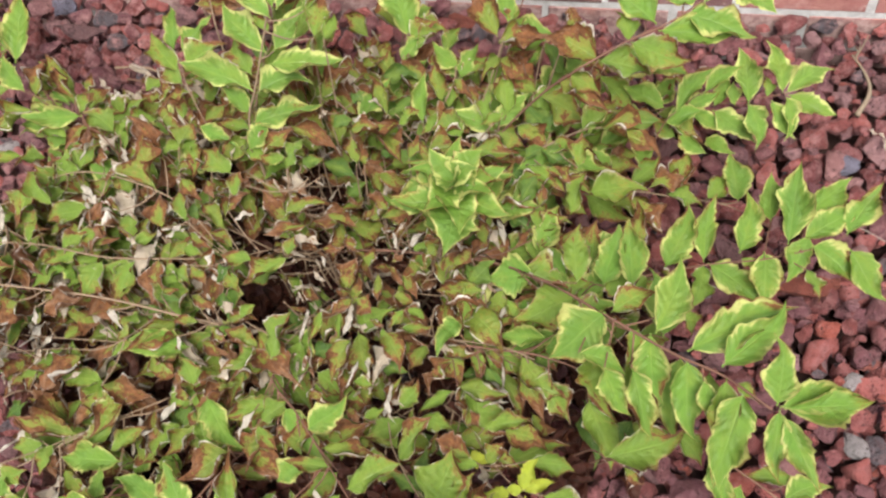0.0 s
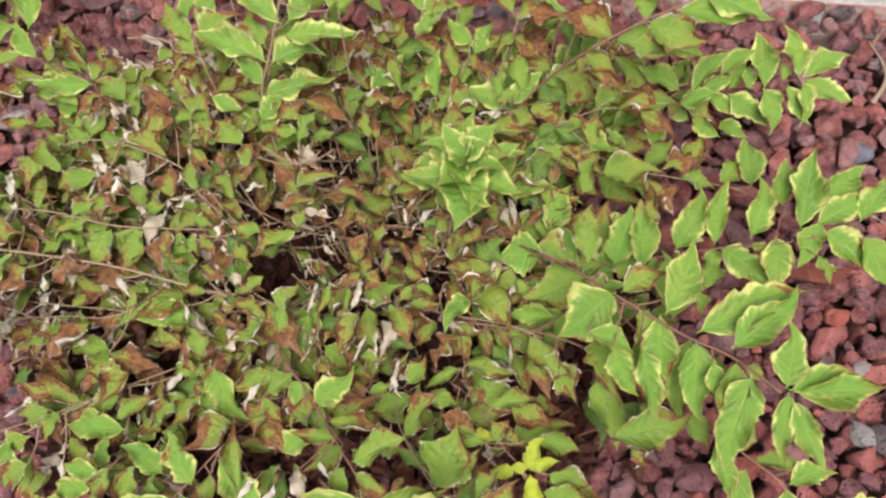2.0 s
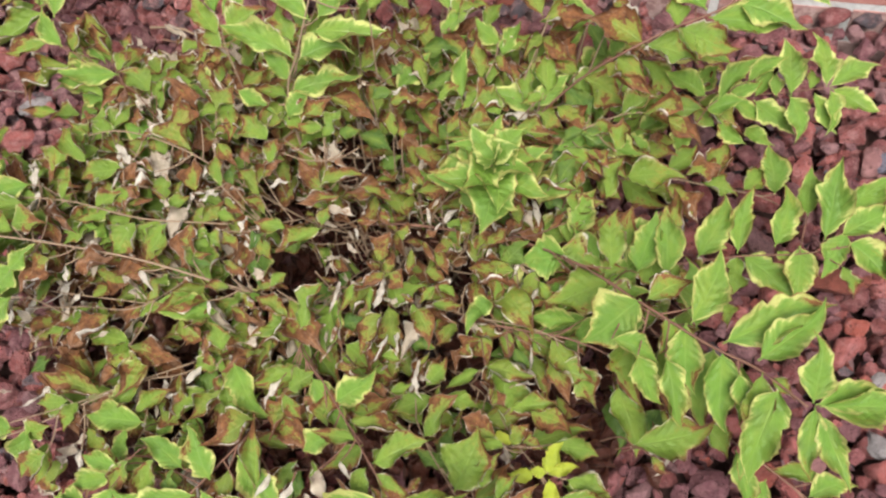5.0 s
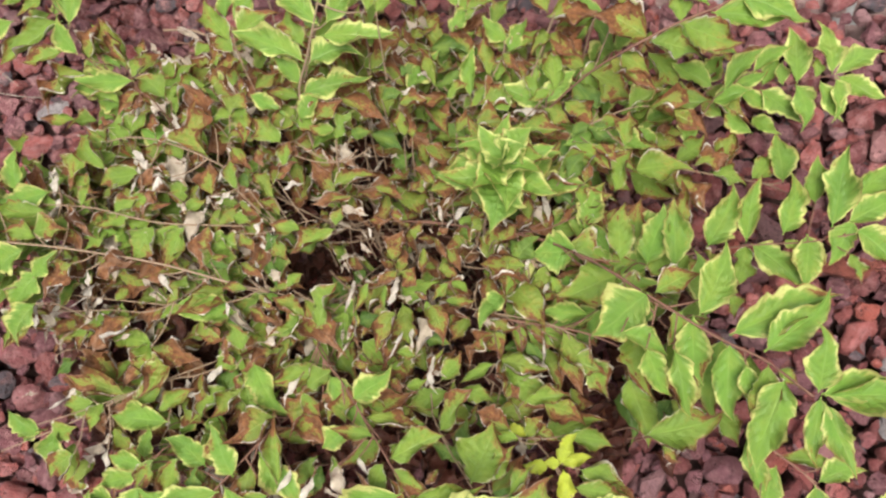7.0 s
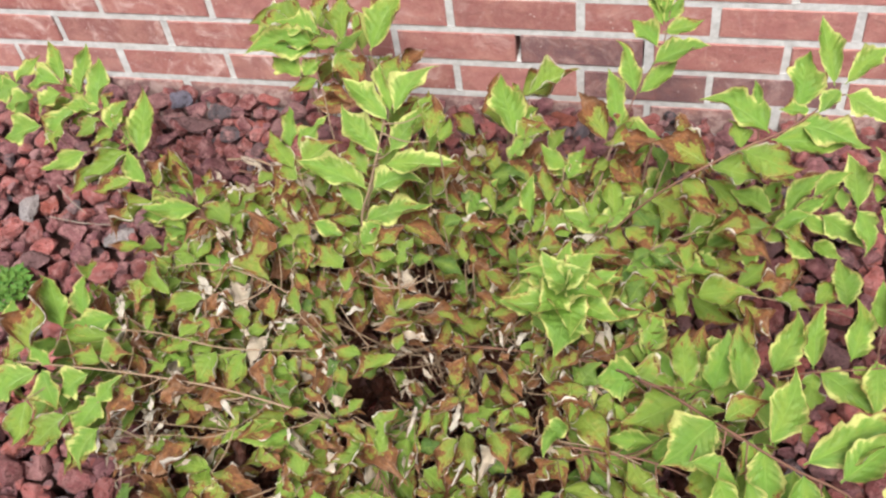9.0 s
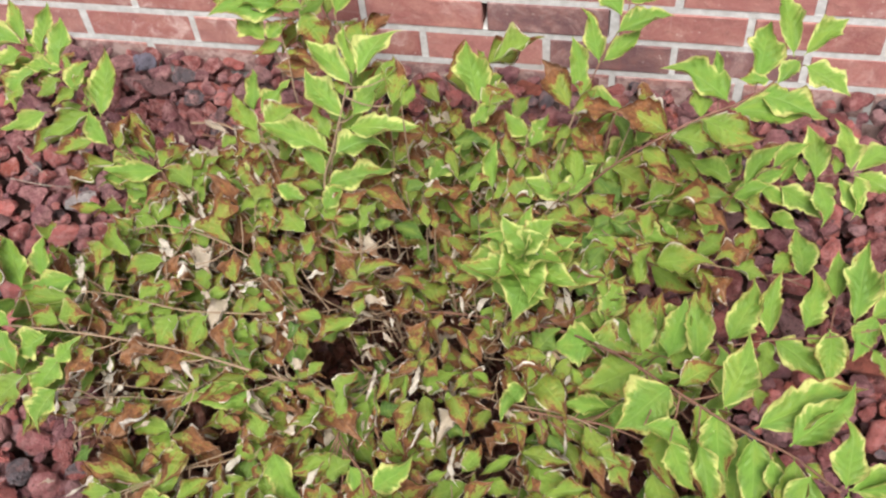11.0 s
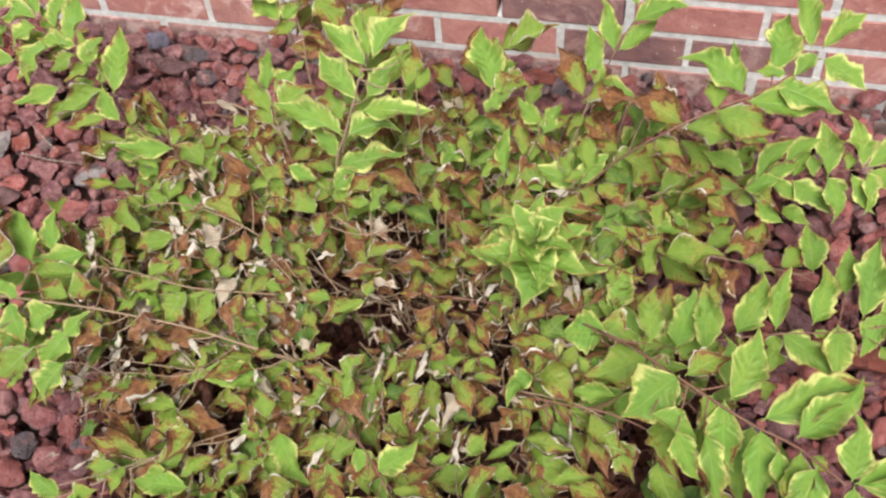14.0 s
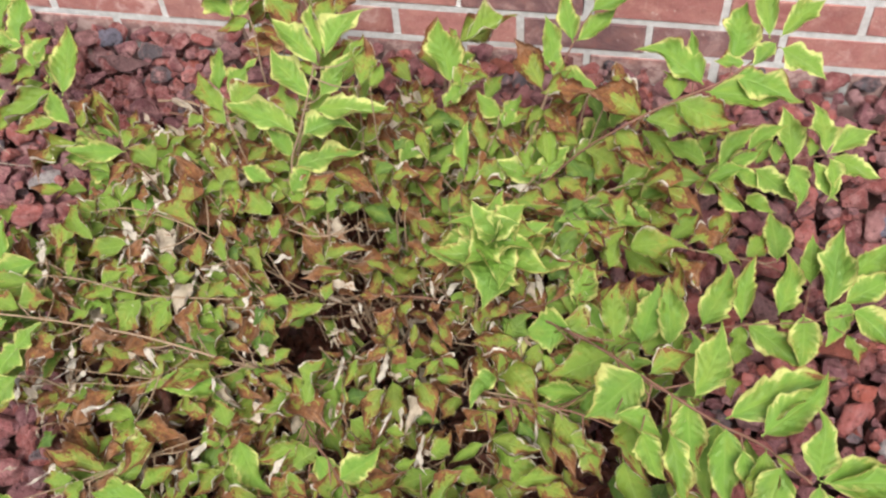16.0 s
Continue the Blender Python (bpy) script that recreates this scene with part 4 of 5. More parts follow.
stem("tan", 2.0, [(73, -486, -10), (39, -470, 172), (-38, -432, 250), (-75, -371, 300), (-92, -330, 330), (-106, -299, 360), (-95, -279, 400), (-85, -246, 420)],
     g=[(-170, -214, 273, 30, 2, 24), (-125, -110, 246, 51, 11, 65), (-120, -239, 357, 180, 10, 95), (-104, -292, 373, 162, 14, 53), (-124, -224, 364, 84, 17, 51), (-145, -212, 266, 5, -6, 51), (-140, -187, 249, -46, -18, 37), (-100, -314, 344, -149, -1, 44), (-108, -126, 264, 36, 6, 59), (-36, -246, 299, 117, 19, 28), (-130, -162, 300, 149, 16, 57), (-129, -182, 301, 179, 9, 46), (-107, -138, 262, 63, 13, 55), (-67, -213, 300, -44, -17, 56)],
     g2=[(-141, -268, 400, -177, -7, 42, 147), (-65, -296, 395, 93, 24, 70, 108), (-69, -298, 390, 173, -1, 40, 150), (-77, -294, 377, -34, -26, 62, 144), (-11, -300, 330, 85, 23, 41, 148)],
     v=[(-103, -290, 378, -175, 8, 94), (-116, -216, 303, 54, 11, 56), (-101, -288, 383, -172, 7, 69), (-97, -283, 394, 173, 11, 61), (-155, -278, 377, 177, -3, 48, 102), (-123, -317, 351, 154, 11, 48, 115), (-120, -317, 351, 55, 16, 34, 150), (-26, -305, 390, 71, 21, 85, 100)],
     s=[(-102, -288, 382, 140, 18, 41), (-97, -319, 339, -25, -15, 48), (-97, -159, 261, 92, 18, 56), (-103, -232, 304, -116, -12, 53)],
     b=[(-115, -327, 315, 3, -7, 68), (-106, -297, 363, 21, -1, 23), (-57, -215, 255, 43, 8, 37), (-6, -280, 334, 41, 11, 46, 150)],
     w=[(-148, -259, 308, -88, -18, 22)])
stem("tan", 2.2, [(183, -581, -10), (143, -591, 123), (50, -614, 180), (-18, -629, 260), (-94, -619, 310), (-182, -596, 300), (-251, -606, 280)], inner=True,
     b=[(-82, -584, 316, 131, 18, 67), (-132, -591, 307, -125, -6, 26), (-121, -648, 300, 158, 15, 25), (-130, -600, 250, 45, 4, 38), (-65, -598, 309, 34, 2, 35), (-173, -570, 274, 92, 24, 27, 133), (-117, -604, 258, 65, 19, 29, 150), (-22, -613, 322, -64, -33, 21, 150)],
     s=[(-83, -621, 307, 117, 18, 73), (-210, -561, 240, 139, 18, 53), (-64, -598, 201, 159, 14, 41), (-20, -611, 247, 64, 11, 43), (-127, -497, 282, -11, -12, 37), (-29, -582, 307, 146, 16, 40), (-83, -643, 264, 103, 24, 40, 142), (-46, -623, 335, -40, -28, 31, 109), (-65, -573, 328, 68, 20, 31, 143)],
     d=[(-195, -496, 220, 67, 10, 47)],
     g=[(-217, -567, 257, 67, 10, 50), (-220, -599, 290, -125, -4, 35), (-233, -615, 224, 4, -10, 44), (-87, -577, 234, -112, -10, 38), (-43, -628, 282, 52, 7, 37), (-178, -605, 228, -25, -15, 34), (-169, -666, 283, -14, -14, 46), (-251, -606, 280, -88, -13, 53), (-216, -576, 254, 121, 23, 41, 112), (-226, -595, 274, 148, 16, 33, 93), (-216, -598, 264, -155, -17, 35, 110), (-131, -609, 270, 112, 24, 35, 117), (-131, -547, 275, 69, 20, 23, 150), (-171, -631, 273, -170, -8, 44, 95)],
     g2=[(-124, -621, 262, -92, -34, 33, 145)],
     p=[(-195, -593, 270, -41, -10, 28, 206), (-283, -630, 271, -58, -10, 29, 164), (-201, -588, 259, -35, -10, 23, 197), (-98, -599, 264, -29, -10, 28, 82), (-80, -582, 272, -31, -10, 28, 178), (-57, -616, 324, -39, -10, 34, 97), (-51, -642, 325, -82, -10, 20, 153), (-48, -658, 296, -120, -10, 17, 230)],
     w=[(-159, -584, 257, -45, -10, 48, 163)])
stem("tan", 2.2, [(211, -502, -10), (167, -538, 109), (64, -624, 160), (-22, -672, 250), (-123, -698, 280), (-219, -687, 280), (-331, -688, 270)],
     g=[(-281, -667, 221, -155, 7, 63), (-224, -687, 280, 78, 11, 30), (-197, -696, 250, -125, -3, 41), (-182, -692, 282, 46, 2, 38), (-217, -654, 204, 20, -5, 53), (-151, -669, 213, -119, -5, 64), (-67, -694, 262, -19, -13, 39), (-6, -665, 237, -29, -13, 37), (-358, -703, 177, -156, 9, 45), (-366, -699, 181, 2, -13, 34), (-334, -653, 219, 122, 18, 57), (-302, -638, 225, 164, 16, 37), (-129, -704, 282, -118, -30, 49, 150), (-96, -696, 275, -121, -29, 50, 150)],
     g2=[(-167, -636, 283, -166, -11, 49, 101), (-238, -647, 255, 140, 19, 28, 141), (-177, -662, 260, 119, 23, 23, 150), (-146, -680, 254, -140, -23, 52, 121), (-110, -689, 271, -98, -33, 48, 150), (-106, -675, 273, 24, 3, 28, 113), (-160, -686, 272, -156, -15, 46, 80), (-261, -690, 267, 130, 21, 30, 100), (-48, -707, 255, 175, 2, 22, 150), (-37, -689, 296, -6, -14, 22, 131)],
     v=[(-279, -719, 238, -140, 3, 41)],
     b=[(-291, -666, 240, 117, 18, 57), (-262, -652, 205, 133, 18, 75), (-101, -658, 214, -96, -12, 47), (-277, -647, 253, -45, -30, 52, 65), (-166, -650, 265, 69, 20, 35, 122), (-70, -691, 274, -101, -33, 46, 134), (-30, -674, 306, -30, -25, 26, 141)],
     s=[(-258, -654, 203, -123, -3, 46), (-128, -677, 221, 44, 3, 40), (-61, -686, 268, 55, 7, 35), (-38, -678, 259, -29, -14, 45), (6, -663, 265, 154, 14, 34), (-2, -613, 132, 37, 3, 38), (-67, -661, 266, -92, -34, 32, 100), (-251, -688, 264, -57, -32, 49, 83)],
     p=[(-275, -644, 276, -52, -10, 26, 217), (-256, -678, 278, -70, -10, 23, 204), (-186, -603, 282, -37, -10, 30, 225), (-174, -626, 283, -63, -10, 29, 140), (-275, -658, 252, -68, -10, 39, 109), (-71, -661, 272, 63, -10, 25, 181), (-85, -650, 271, -49, -10, 19, 230)],
     w=[(-144, -603, 280, -45, -10, 46, 187), (-81, -668, 266, -120, -10, 46, 169)])
stem("tan", 3.0, [(173, -472, -10), (158, -542, 109), (125, -705, 160), (60, -742, 220), (-1, -768, 280), (-100, -757, 290), (-190, -751, 290), (-259, -750, 290), (-350, -758, 300)],
     g=[(-239, -746, 250, -108, -6, 78), (-368, -742, 243, 147, 18, 50), (-380, -733, 256, -98, -8, 46), (-368, -742, 243, 146, 18, 40), (-379, -747, 146, -111, -4, 47), (-285, -719, 247, -130, 1, 42), (-380, -733, 256, -64, -16, 55), (-86, -739, 240, -107, -9, 41), (-272, -708, 245, 25, -6, 34), (-335, -745, 197, -156, 9, 39), (-255, -704, 289, -171, -7, 64, 65), (-350, -736, 298, -163, -14, 30, 150), (-262, -734, 290, 20, 2, 36, 141), (-257, -741, 290, 164, 8, 34, 129)],
     g2=[(-318, -803, 298, -91, -34, 48, 139), (-266, -811, 292, -130, -27, 54, 145), (45, -768, 291, 47, 14, 20, 146), (54, -752, 243, -52, -31, 36, 130), (4, -832, 255, 112, 24, 30, 138)],
     v=[(-324, -749, 238, -107, -6, 52), (-321, -751, 236, -71, -15, 28), (-310, -754, 295, 153, 18, 38), (-318, -703, 294, 119, 23, 67, 96), (-301, -682, 291, 108, 24, 48, 100), (-377, -718, 300, 91, 23, 34, 150), (-263, -677, 289, -159, -15, 68, 112), (-322, -765, 297, -151, -19, 63, 142), (-317, -762, 297, -50, -31, 47, 129), (-264, -758, 291, -144, -22, 39, 150), (-236, -783, 289, -122, -29, 50, 141), (-240, -791, 289, 52, 16, 36, 135), (-225, -822, 289, -124, -29, 46, 150)],
     b=[(-275, -673, 140, 3, -10, 62), (-212, -739, 238, -121, -3, 51), (-18, -736, 241, 70, 10, 54), (-291, -726, 164, -37, -16, 46), (-169, -779, 290, 15, -2, 42, 122), (-201, -768, 290, -137, -25, 44, 150), (-236, -690, 289, -38, -28, 52, 65), (-57, -734, 270, 18, -1, 22, 77), (-195, -746, 257, 5, -8, 54, 69), (-239, -761, 270, -74, -34, 22, 150), (-11, -748, 297, -22, -22, 32, 94), (21, -787, 302, -30, -25, 24, 150), (19, -770, 242, -57, -32, 27, 150)],
     s=[(-190, -731, 208, -2, -11, 56), (-106, -731, 214, -36, -15, 37), (22, -763, 264, 26, -1, 37), (-339, -745, 298, 94, 24, 86, 85), (-224, -735, 252, -74, -34, 32, 128), (4, -777, 292, -178, -1, 27, 88)],
     w=[(-162, -732, 214, -29, -15, 52), (23, -749, 292, -39, -10, 19, 230)],
     d=[(-66, -734, 215, 153, 14, 36), (-62, -738, 264, 7, -6, 31, 77), (19, -736, 290, -75, -34, 30, 93)],
     p=[(-98, -769, 290, -53, -10, 28, 167), (-191, -766, 274, -49, -10, 22, 161), (3, -741, 291, -51, -10, 22, 209), (-18, -792, 284, -44, -10, 14, 230)])
stem("tan", 2.0, [(106, -483, -10), (103, -554, 81), (95, -718, 120), (24, -747, 160), (-54, -754, 180), (-129, -755, 190), (-201, -756, 190), (-259, -756, 190)],
     w=[(-212, -756, 190, -95, -10, 43)],
     b=[(-240, -759, 135, -91, -10, 44), (-127, -795, 134, -17, -12, 55), (-91, -776, 135, -143, 2, 47), (-19, -795, 234, -100, -9, 38), (-1, -781, 258, -19, -12, 37)],
     g=[(-263, -732, 61, -132, 0, 43), (-131, -772, 186, 33, -2, 38), (-316, -763, 138, -105, -6, 47), (-359, -767, 144, -107, -5, 32)],
     d=[(-137, -716, 88, -120, -4, 37)],
     s=[(-75, -776, 207, -26, -13, 43), (-192, -756, 190, 41, 0, 35)],
     p=[(-285, -757, 190, -66, -10, 47, 113), (-252, -749, 190, -102, -10, 45, 168), (-222, -735, 190, -95, -10, 35, 161), (-207, -751, 190, -86, -10, 18, 230)])
stem("tan", 2.0, [(223, -602, -10), (193, -639, 67), (123, -726, 100), (47, -750, 130), (-31, -783, 150), (-65, -816, 170), (-128, -853, 170), (-173, -881, 170), (-236, -914, 170)],
     g=[(-134, -809, 127, -154, 6, 55), (-138, -817, 156, -27, -14, 32), (-169, -806, 140, -111, -5, 32), (-54, -806, 165, 62, 6, 47), (-168, -878, 170, -102, -6, 36), (-172, -845, 111, 177, 13, 65), (-179, -863, 128, 44, -1, 42), (-134, -855, 103, -14, -12, 43), (-146, -846, 79, -26, -13, 42), (-181, -878, 170, -162, -12, 33, 133)],
     b=[(-172, -834, 111, 150, 16, 83), (-79, -801, 110, -24, -12, 33), (-202, -824, 76, 175, 14, 62)],
     s=[(-96, -847, 128, -32, -13, 45), (-146, -865, 170, 169, 5, 69, 98)],
     p=[(-49, -809, 163, -96, -10, 30, 205), (-208, -862, 170, -101, -10, 32, 144)])
stem("red", 2.4, [(216, -549, -10), (178, -625, 95), (88, -801, 140), (65, -847, 170), (41, -897, 200), (12, -956, 210), (-7, -989, 210), (-32, -1031, 200)],
     g=[(50, -868, 176, 153, 13, 42), (-34, -944, 147, 168, 12, 29), (-65, -950, 139, 148, 14, 59), (-89, -929, 114, 154, 14, 47), (66, -957, 207, 100, 24, 70, 69), (-46, -942, 211, -111, -32, 51, 105), (-72, -948, 210, -121, -30, 39, 117), (59, -969, 208, -149, -19, 38, 117)],
     s=[(55, -895, 242, -133, 0, 60), (57, -864, 181, -34, -11, 56), (32, -941, 207, -99, -33, 37, 122)],
     v=[(-40, -991, 200, 169, 12, 44), (18, -956, 210, 126, 22, 56, 122), (-14, -949, 211, 147, 16, 50, 112), (36, -924, 206, -38, -27, 70, 78), (-81, -957, 209, 176, 2, 39, 99), (-87, -965, 206, -155, -16, 44, 109), (-82, -978, 205, -102, -33, 37, 150), (-99, -1000, 200, 180, 0, 36, 149), (11, -968, 211, -37, -27, 53, 101), (15, -837, 240, -53, -32, 62, 96)],
     n=[(-110, -1023, 200, 139, 19, 35, 150), (8, -974, 211, -165, -10, 73, 98), (5, -1004, 209, -174, -4, 70, 79)],
     d=[(-21, -978, 210, 79, 22, 25, 150)],
     p=[(17, -877, 200, -71, -10, 18, 230), (98, -940, 197, -89, -10, 32, 187), (74, -937, 203, -87, -10, 25, 205)])
stem("red", 2.0, [(120, -594, -10), (117, -643, 137), (112, -757, 200), (83, -810, 250), (128, -869, 290), (164, -915, 310), (197, -958, 330), (234, -1004, 340), (261, -1037, 350)],
     g=[(79, -823, 207, -156, 3, 61), (65, -781, 211, 75, 11, 54), (172, -910, 251, -133, -2, 47), (179, -935, 320, 176, 7, 42), (205, -968, 333, -26, -8, 43), (214, -980, 268, 177, 6, 37), (191, -910, 251, -97, -9, 25), (200, -958, 330, 29, 7, 50, 115), (231, -994, 339, 11, -3, 59, 65), (195, -963, 330, -114, -31, 30, 150), (104, -833, 246, -159, -13, 72, 65), (85, -867, 258, 41, 11, 33, 121), (116, -867, 249, -37, -27, 26, 150)],
     g2=[(128, -800, 246, -23, -23, 37, 131), (77, -864, 241, -43, -30, 31, 99), (149, -871, 245, -2, -12, 25, 87)],
     s=[(136, -904, 263, 102, 13, 44), (152, -880, 237, 37, 3, 56), (165, -912, 310, 3, -8, 50, 65)],
     v=[(218, -992, 337, -154, -16, 77, 93), (145, -891, 300, 36, 10, 46, 132), (111, -859, 280, -42, -28, 65, 86), (152, -925, 310, -137, -25, 32, 148), (136, -871, 242, 52, 16, 48, 125)],
     n=[(243, -1019, 344, 16, 0, 83, 96)],
     w=[(152, -968, 322, -81, -10, 35, 144), (49, -795, 248, -135, -10, 38, 171)],
     p=[(170, -959, 325, -56, -10, 20, 193), (197, -777, 192, -88, -10, 39, 165), (71, -852, 246, -134, -10, 28, 225)],
     b=[(105, -881, 259, 37, 10, 16, 150)],
     d=[(116, -777, 242, 20, 1, 30, 121)])
stem("tan", 2.0, [(177, -567, -10), (180, -620, 95), (188, -742, 140), (204, -833, 200), (229, -888, 230), (268, -943, 250), (296, -978, 250)],
     d=[(259, -909, 181, 103, 11, 61), (254, -904, 219, 172, 6, 36), (227, -820, 193, -145, -21, 52, 109), (292, -947, 251, -18, -20, 26, 138), (215, -856, 258, -130, -27, 25, 150), (189, -773, 220, 2, -9, 28, 111)],
     g=[(200, -850, 162, -149, -2, 28), (226, -884, 228, 59, 9, 56), (308, -950, 253, 53, 7, 38), (269, -943, 250, 73, 22, 60, 138), (290, -938, 251, 73, 22, 39, 96), (330, -982, 250, 83, 23, 51, 150), (167, -806, 243, 2, -10, 25, 90), (185, -846, 243, 21, 2, 23, 95), (238, -826, 213, -9, -16, 38, 115), (217, -822, 219, 48, 15, 34, 118), (226, -831, 215, -151, -17, 44, 99)],
     s=[(213, -840, 156, 142, 11, 64), (286, -931, 193, 67, 9, 57), (195, -794, 173, 117, 13, 48), (213, -783, 219, -110, -31, 48, 68), (232, -820, 221, -92, -34, 31, 65)],
     p=[(179, -775, 249, -66, -10, 31, 122), (209, -829, 257, -88, -10, 23, 220), (205, -793, 222, -92, -10, 39, 98), (169, -746, 200, -67, -10, 35, 92)],
     b=[(171, -840, 251, -66, -33, 19, 150)])
stem("tan", 1.8, [(221, -570, -10), (216, -618, 81), (204, -728, 120), (277, -801, 170), (317, -861, 200), (351, -902, 220)],
     g=[(310, -890, 249, 171, 4, 35), (289, -806, 140, 162, 6, 43), (329, -841, 146, 29, 6, 70), (372, -886, 162, -11, -1, 65), (319, -810, 185, 7, -5, 35, 97), (356, -863, 212, -1, -10, 45, 110), (374, -902, 220, -6, -13, 41, 88), (370, -921, 220, -2, -11, 48, 114), (270, -789, 208, -151, -17, 40, 89), (308, -834, 220, 16, -1, 46, 74)],
     s=[(303, -885, 250, 160, 7, 45), (313, -856, 197, -18, -4, 36), (312, -821, 141, -151, -3, 35), (275, -835, 180, 14, -1, 55, 81), (326, -819, 189, -10, -15, 49, 107), (314, -866, 200, 63, 20, 26, 150), (264, -765, 157, 10, -4, 50, 119)],
     d=[(262, -841, 159, 8, 1, 52)],
     y=[(316, -859, 200, -162, -12, 25, 141), (353, -899, 220, 68, 21, 33, 112), (356, -900, 220, 26, 5, 30, 97), (357, -904, 220, -70, -33, 37, 106), (342, -899, 217, -169, -7, 26, 134), (353, -900, 220, 167, 7, 15, 150)],
     v=[(384, -949, 220, 15, -1, 60, 108)],
     p=[(298, -746, 164, -23, -10, 31, 103), (307, -800, 204, 29, -10, 24, 86)],
     b=[(282, -808, 205, -42, -29, 23, 150)])
stem("tan", 2.0, [(141, -548, -10), (149, -575, 95), (166, -639, 140), (225, -720, 210), (257, -738, 230), (318, -754, 250), (355, -766, 250)], inner=True,
     s=[(299, -727, 198, 75, 14, 51), (318, -727, 180, -24, -5, 54), (286, -615, 206, -139, -7, 60), (194, -700, 247, -3, -13, 26, 115)],
     g=[(306, -732, 198, 128, 12, 38), (320, -663, 260, -16, -4, 66), (329, -638, 208, -48, -11, 54), (274, -712, 248, 80, 22, 16, 116), (211, -723, 259, -127, -28, 25, 98), (211, -709, 241, -25, -24, 21, 117), (210, -745, 257, 3, -9, 32, 73), (192, -749, 262, -62, -33, 24, 77)],
     b=[(277, -723, 252, -34, -27, 17, 150), (272, -713, 247, -97, -33, 31, 100), (241, -710, 245, 29, 6, 33, 127)],
     d=[(241, -732, 262, -56, -32, 31, 87)],
     w=[(250, -746, 223, -9, -10, 16, 230)],
     p=[(363, -776, 206, -63, -10, 18, 115)])
stem("tan", 1.6, [(154, -585, -10), (148, -595, 95), (134, -618, 140), (116, -696, 220), (101, -773, 270), (89, -813, 290)], inner=True,
     g=[(62, -748, 196, -78, -13, 56), (89, -813, 290, 75, 11, 54), (120, -678, 181, -90, -13, 52), (162, -763, 235, -155, 1, 47), (136, -802, 222, -20, -9, 47), (120, -677, 283, 123, 22, 27, 105), (109, -702, 300, -75, -34, 47, 137), (135, -757, 301, -115, -30, 31, 75), (150, -751, 290, -89, -34, 27, 69), (106, -770, 257, -97, -33, 48, 122), (83, -756, 244, -33, -26, 26, 140)],
     s=[(160, -737, 283, 83, 14, 33), (170, -789, 303, -109, -10, 47), (72, -799, 284, 165, 11, 41), (198, -759, 271, -58, -13, 47), (95, -796, 229, 26, 1, 42), (153, -726, 299, 82, 23, 31, 150), (167, -742, 306, -26, -24, 22, 150), (166, -755, 259, -75, -34, 49, 111)],
     b=[(141, -845, 302, -42, -12, 29), (114, -702, 301, -137, -24, 20, 133), (162, -738, 299, -137, -24, 26, 150), (184, -760, 294, -13, -18, 15, 150), (114, -771, 254, -76, -34, 36, 65)],
     p=[(163, -698, 291, -64, -10, 22, 160), (161, -741, 289, -88, -10, 32, 200), (88, -744, 292, -41, -10, 16, 230), (55, -775, 297, -7, -10, 20, 230), (117, -755, 297, -81, -10, 35, 109)],
     d=[(140, -679, 284, -157, -15, 20, 100)])
stem("tan", 2.2, [(42, -486, -10), (63, -516, 67), (112, -587, 100), (96, -602, 220), (76, -622, 300), (73, -621, 330)], inner=True,
     s=[(73, -642, 294, 145, 15, 48), (108, -599, 244, -157, 0, 30), (158, -611, 198, -117, -11, 33), (175, -627, 292, 20, 2, 33), (245, -664, 302, -118, -12, 32), (109, -653, 209, -117, -9, 40), (100, -660, 207, -43, -13, 33), (198, -667, 240, -45, -13, 33), (187, -673, 204, 40, 7, 37), (259, -676, 279, 45, 9, 32), (134, -469, 249, -118, -12, 45), (88, -435, 238, 20, 2, 35), (-30, -566, 238, -38, -15, 47), (24, -488, 248, -36, -15, 50), (1, -537, 310, -122, -9, 49)],
     s2=[(199, -567, 323, 73, 15, 31), (105, -382, 243, -44, -15, 48), (22, -603, 328, -20, -21, 51, 86), (116, -627, 321, 56, 17, 27, 133), (141, -576, 320, 115, 23, 29, 118), (77, -661, 327, 29, 6, 50, 71), (112, -634, 314, -15, -18, 38, 78), (115, -632, 298, -9, -16, 33, 76)],
     w=[(203, -639, 302, -117, -12, 16), (67, -591, 314, -40, -10, 43, 224)],
     b=[(143, -653, 277, 80, 14, 29), (181, -623, 298, 135, 15, 34), (215, -623, 222, -26, -10, 23), (-13, -567, 260, -24, -13, 49), (90, -638, 283, -168, -9, 46, 65), (139, -648, 284, -66, -33, 22, 150)],
     d=[(38, -650, 230, -145, -1, 50), (60, -681, 233, -8, -8, 42), (87, -538, 270, -10, -8, 44), (150, -504, 261, -26, -11, 26), (77, -577, 314, 28, 5, 24, 131), (96, -610, 334, 14, -2, 48, 72)],
     g=[(279, -572, 240, -57, -14, 29), (269, -653, 323, 59, 13, 41), (146, -444, 259, -2, -4, 41), (119, -468, 241, -12, -7, 51), (63, -446, 299, -23, -12, 43), (61, -578, 320, 172, 3, 30, 118), (67, -598, 331, 71, 21, 38, 92), (14, -635, 323, 85, 23, 28, 140)],
     p=[(108, -604, 330, -33, -10, 16, 230), (28, -626, 334, -72, -10, 21, 140), (114, -626, 298, -77, -10, 23, 177)])
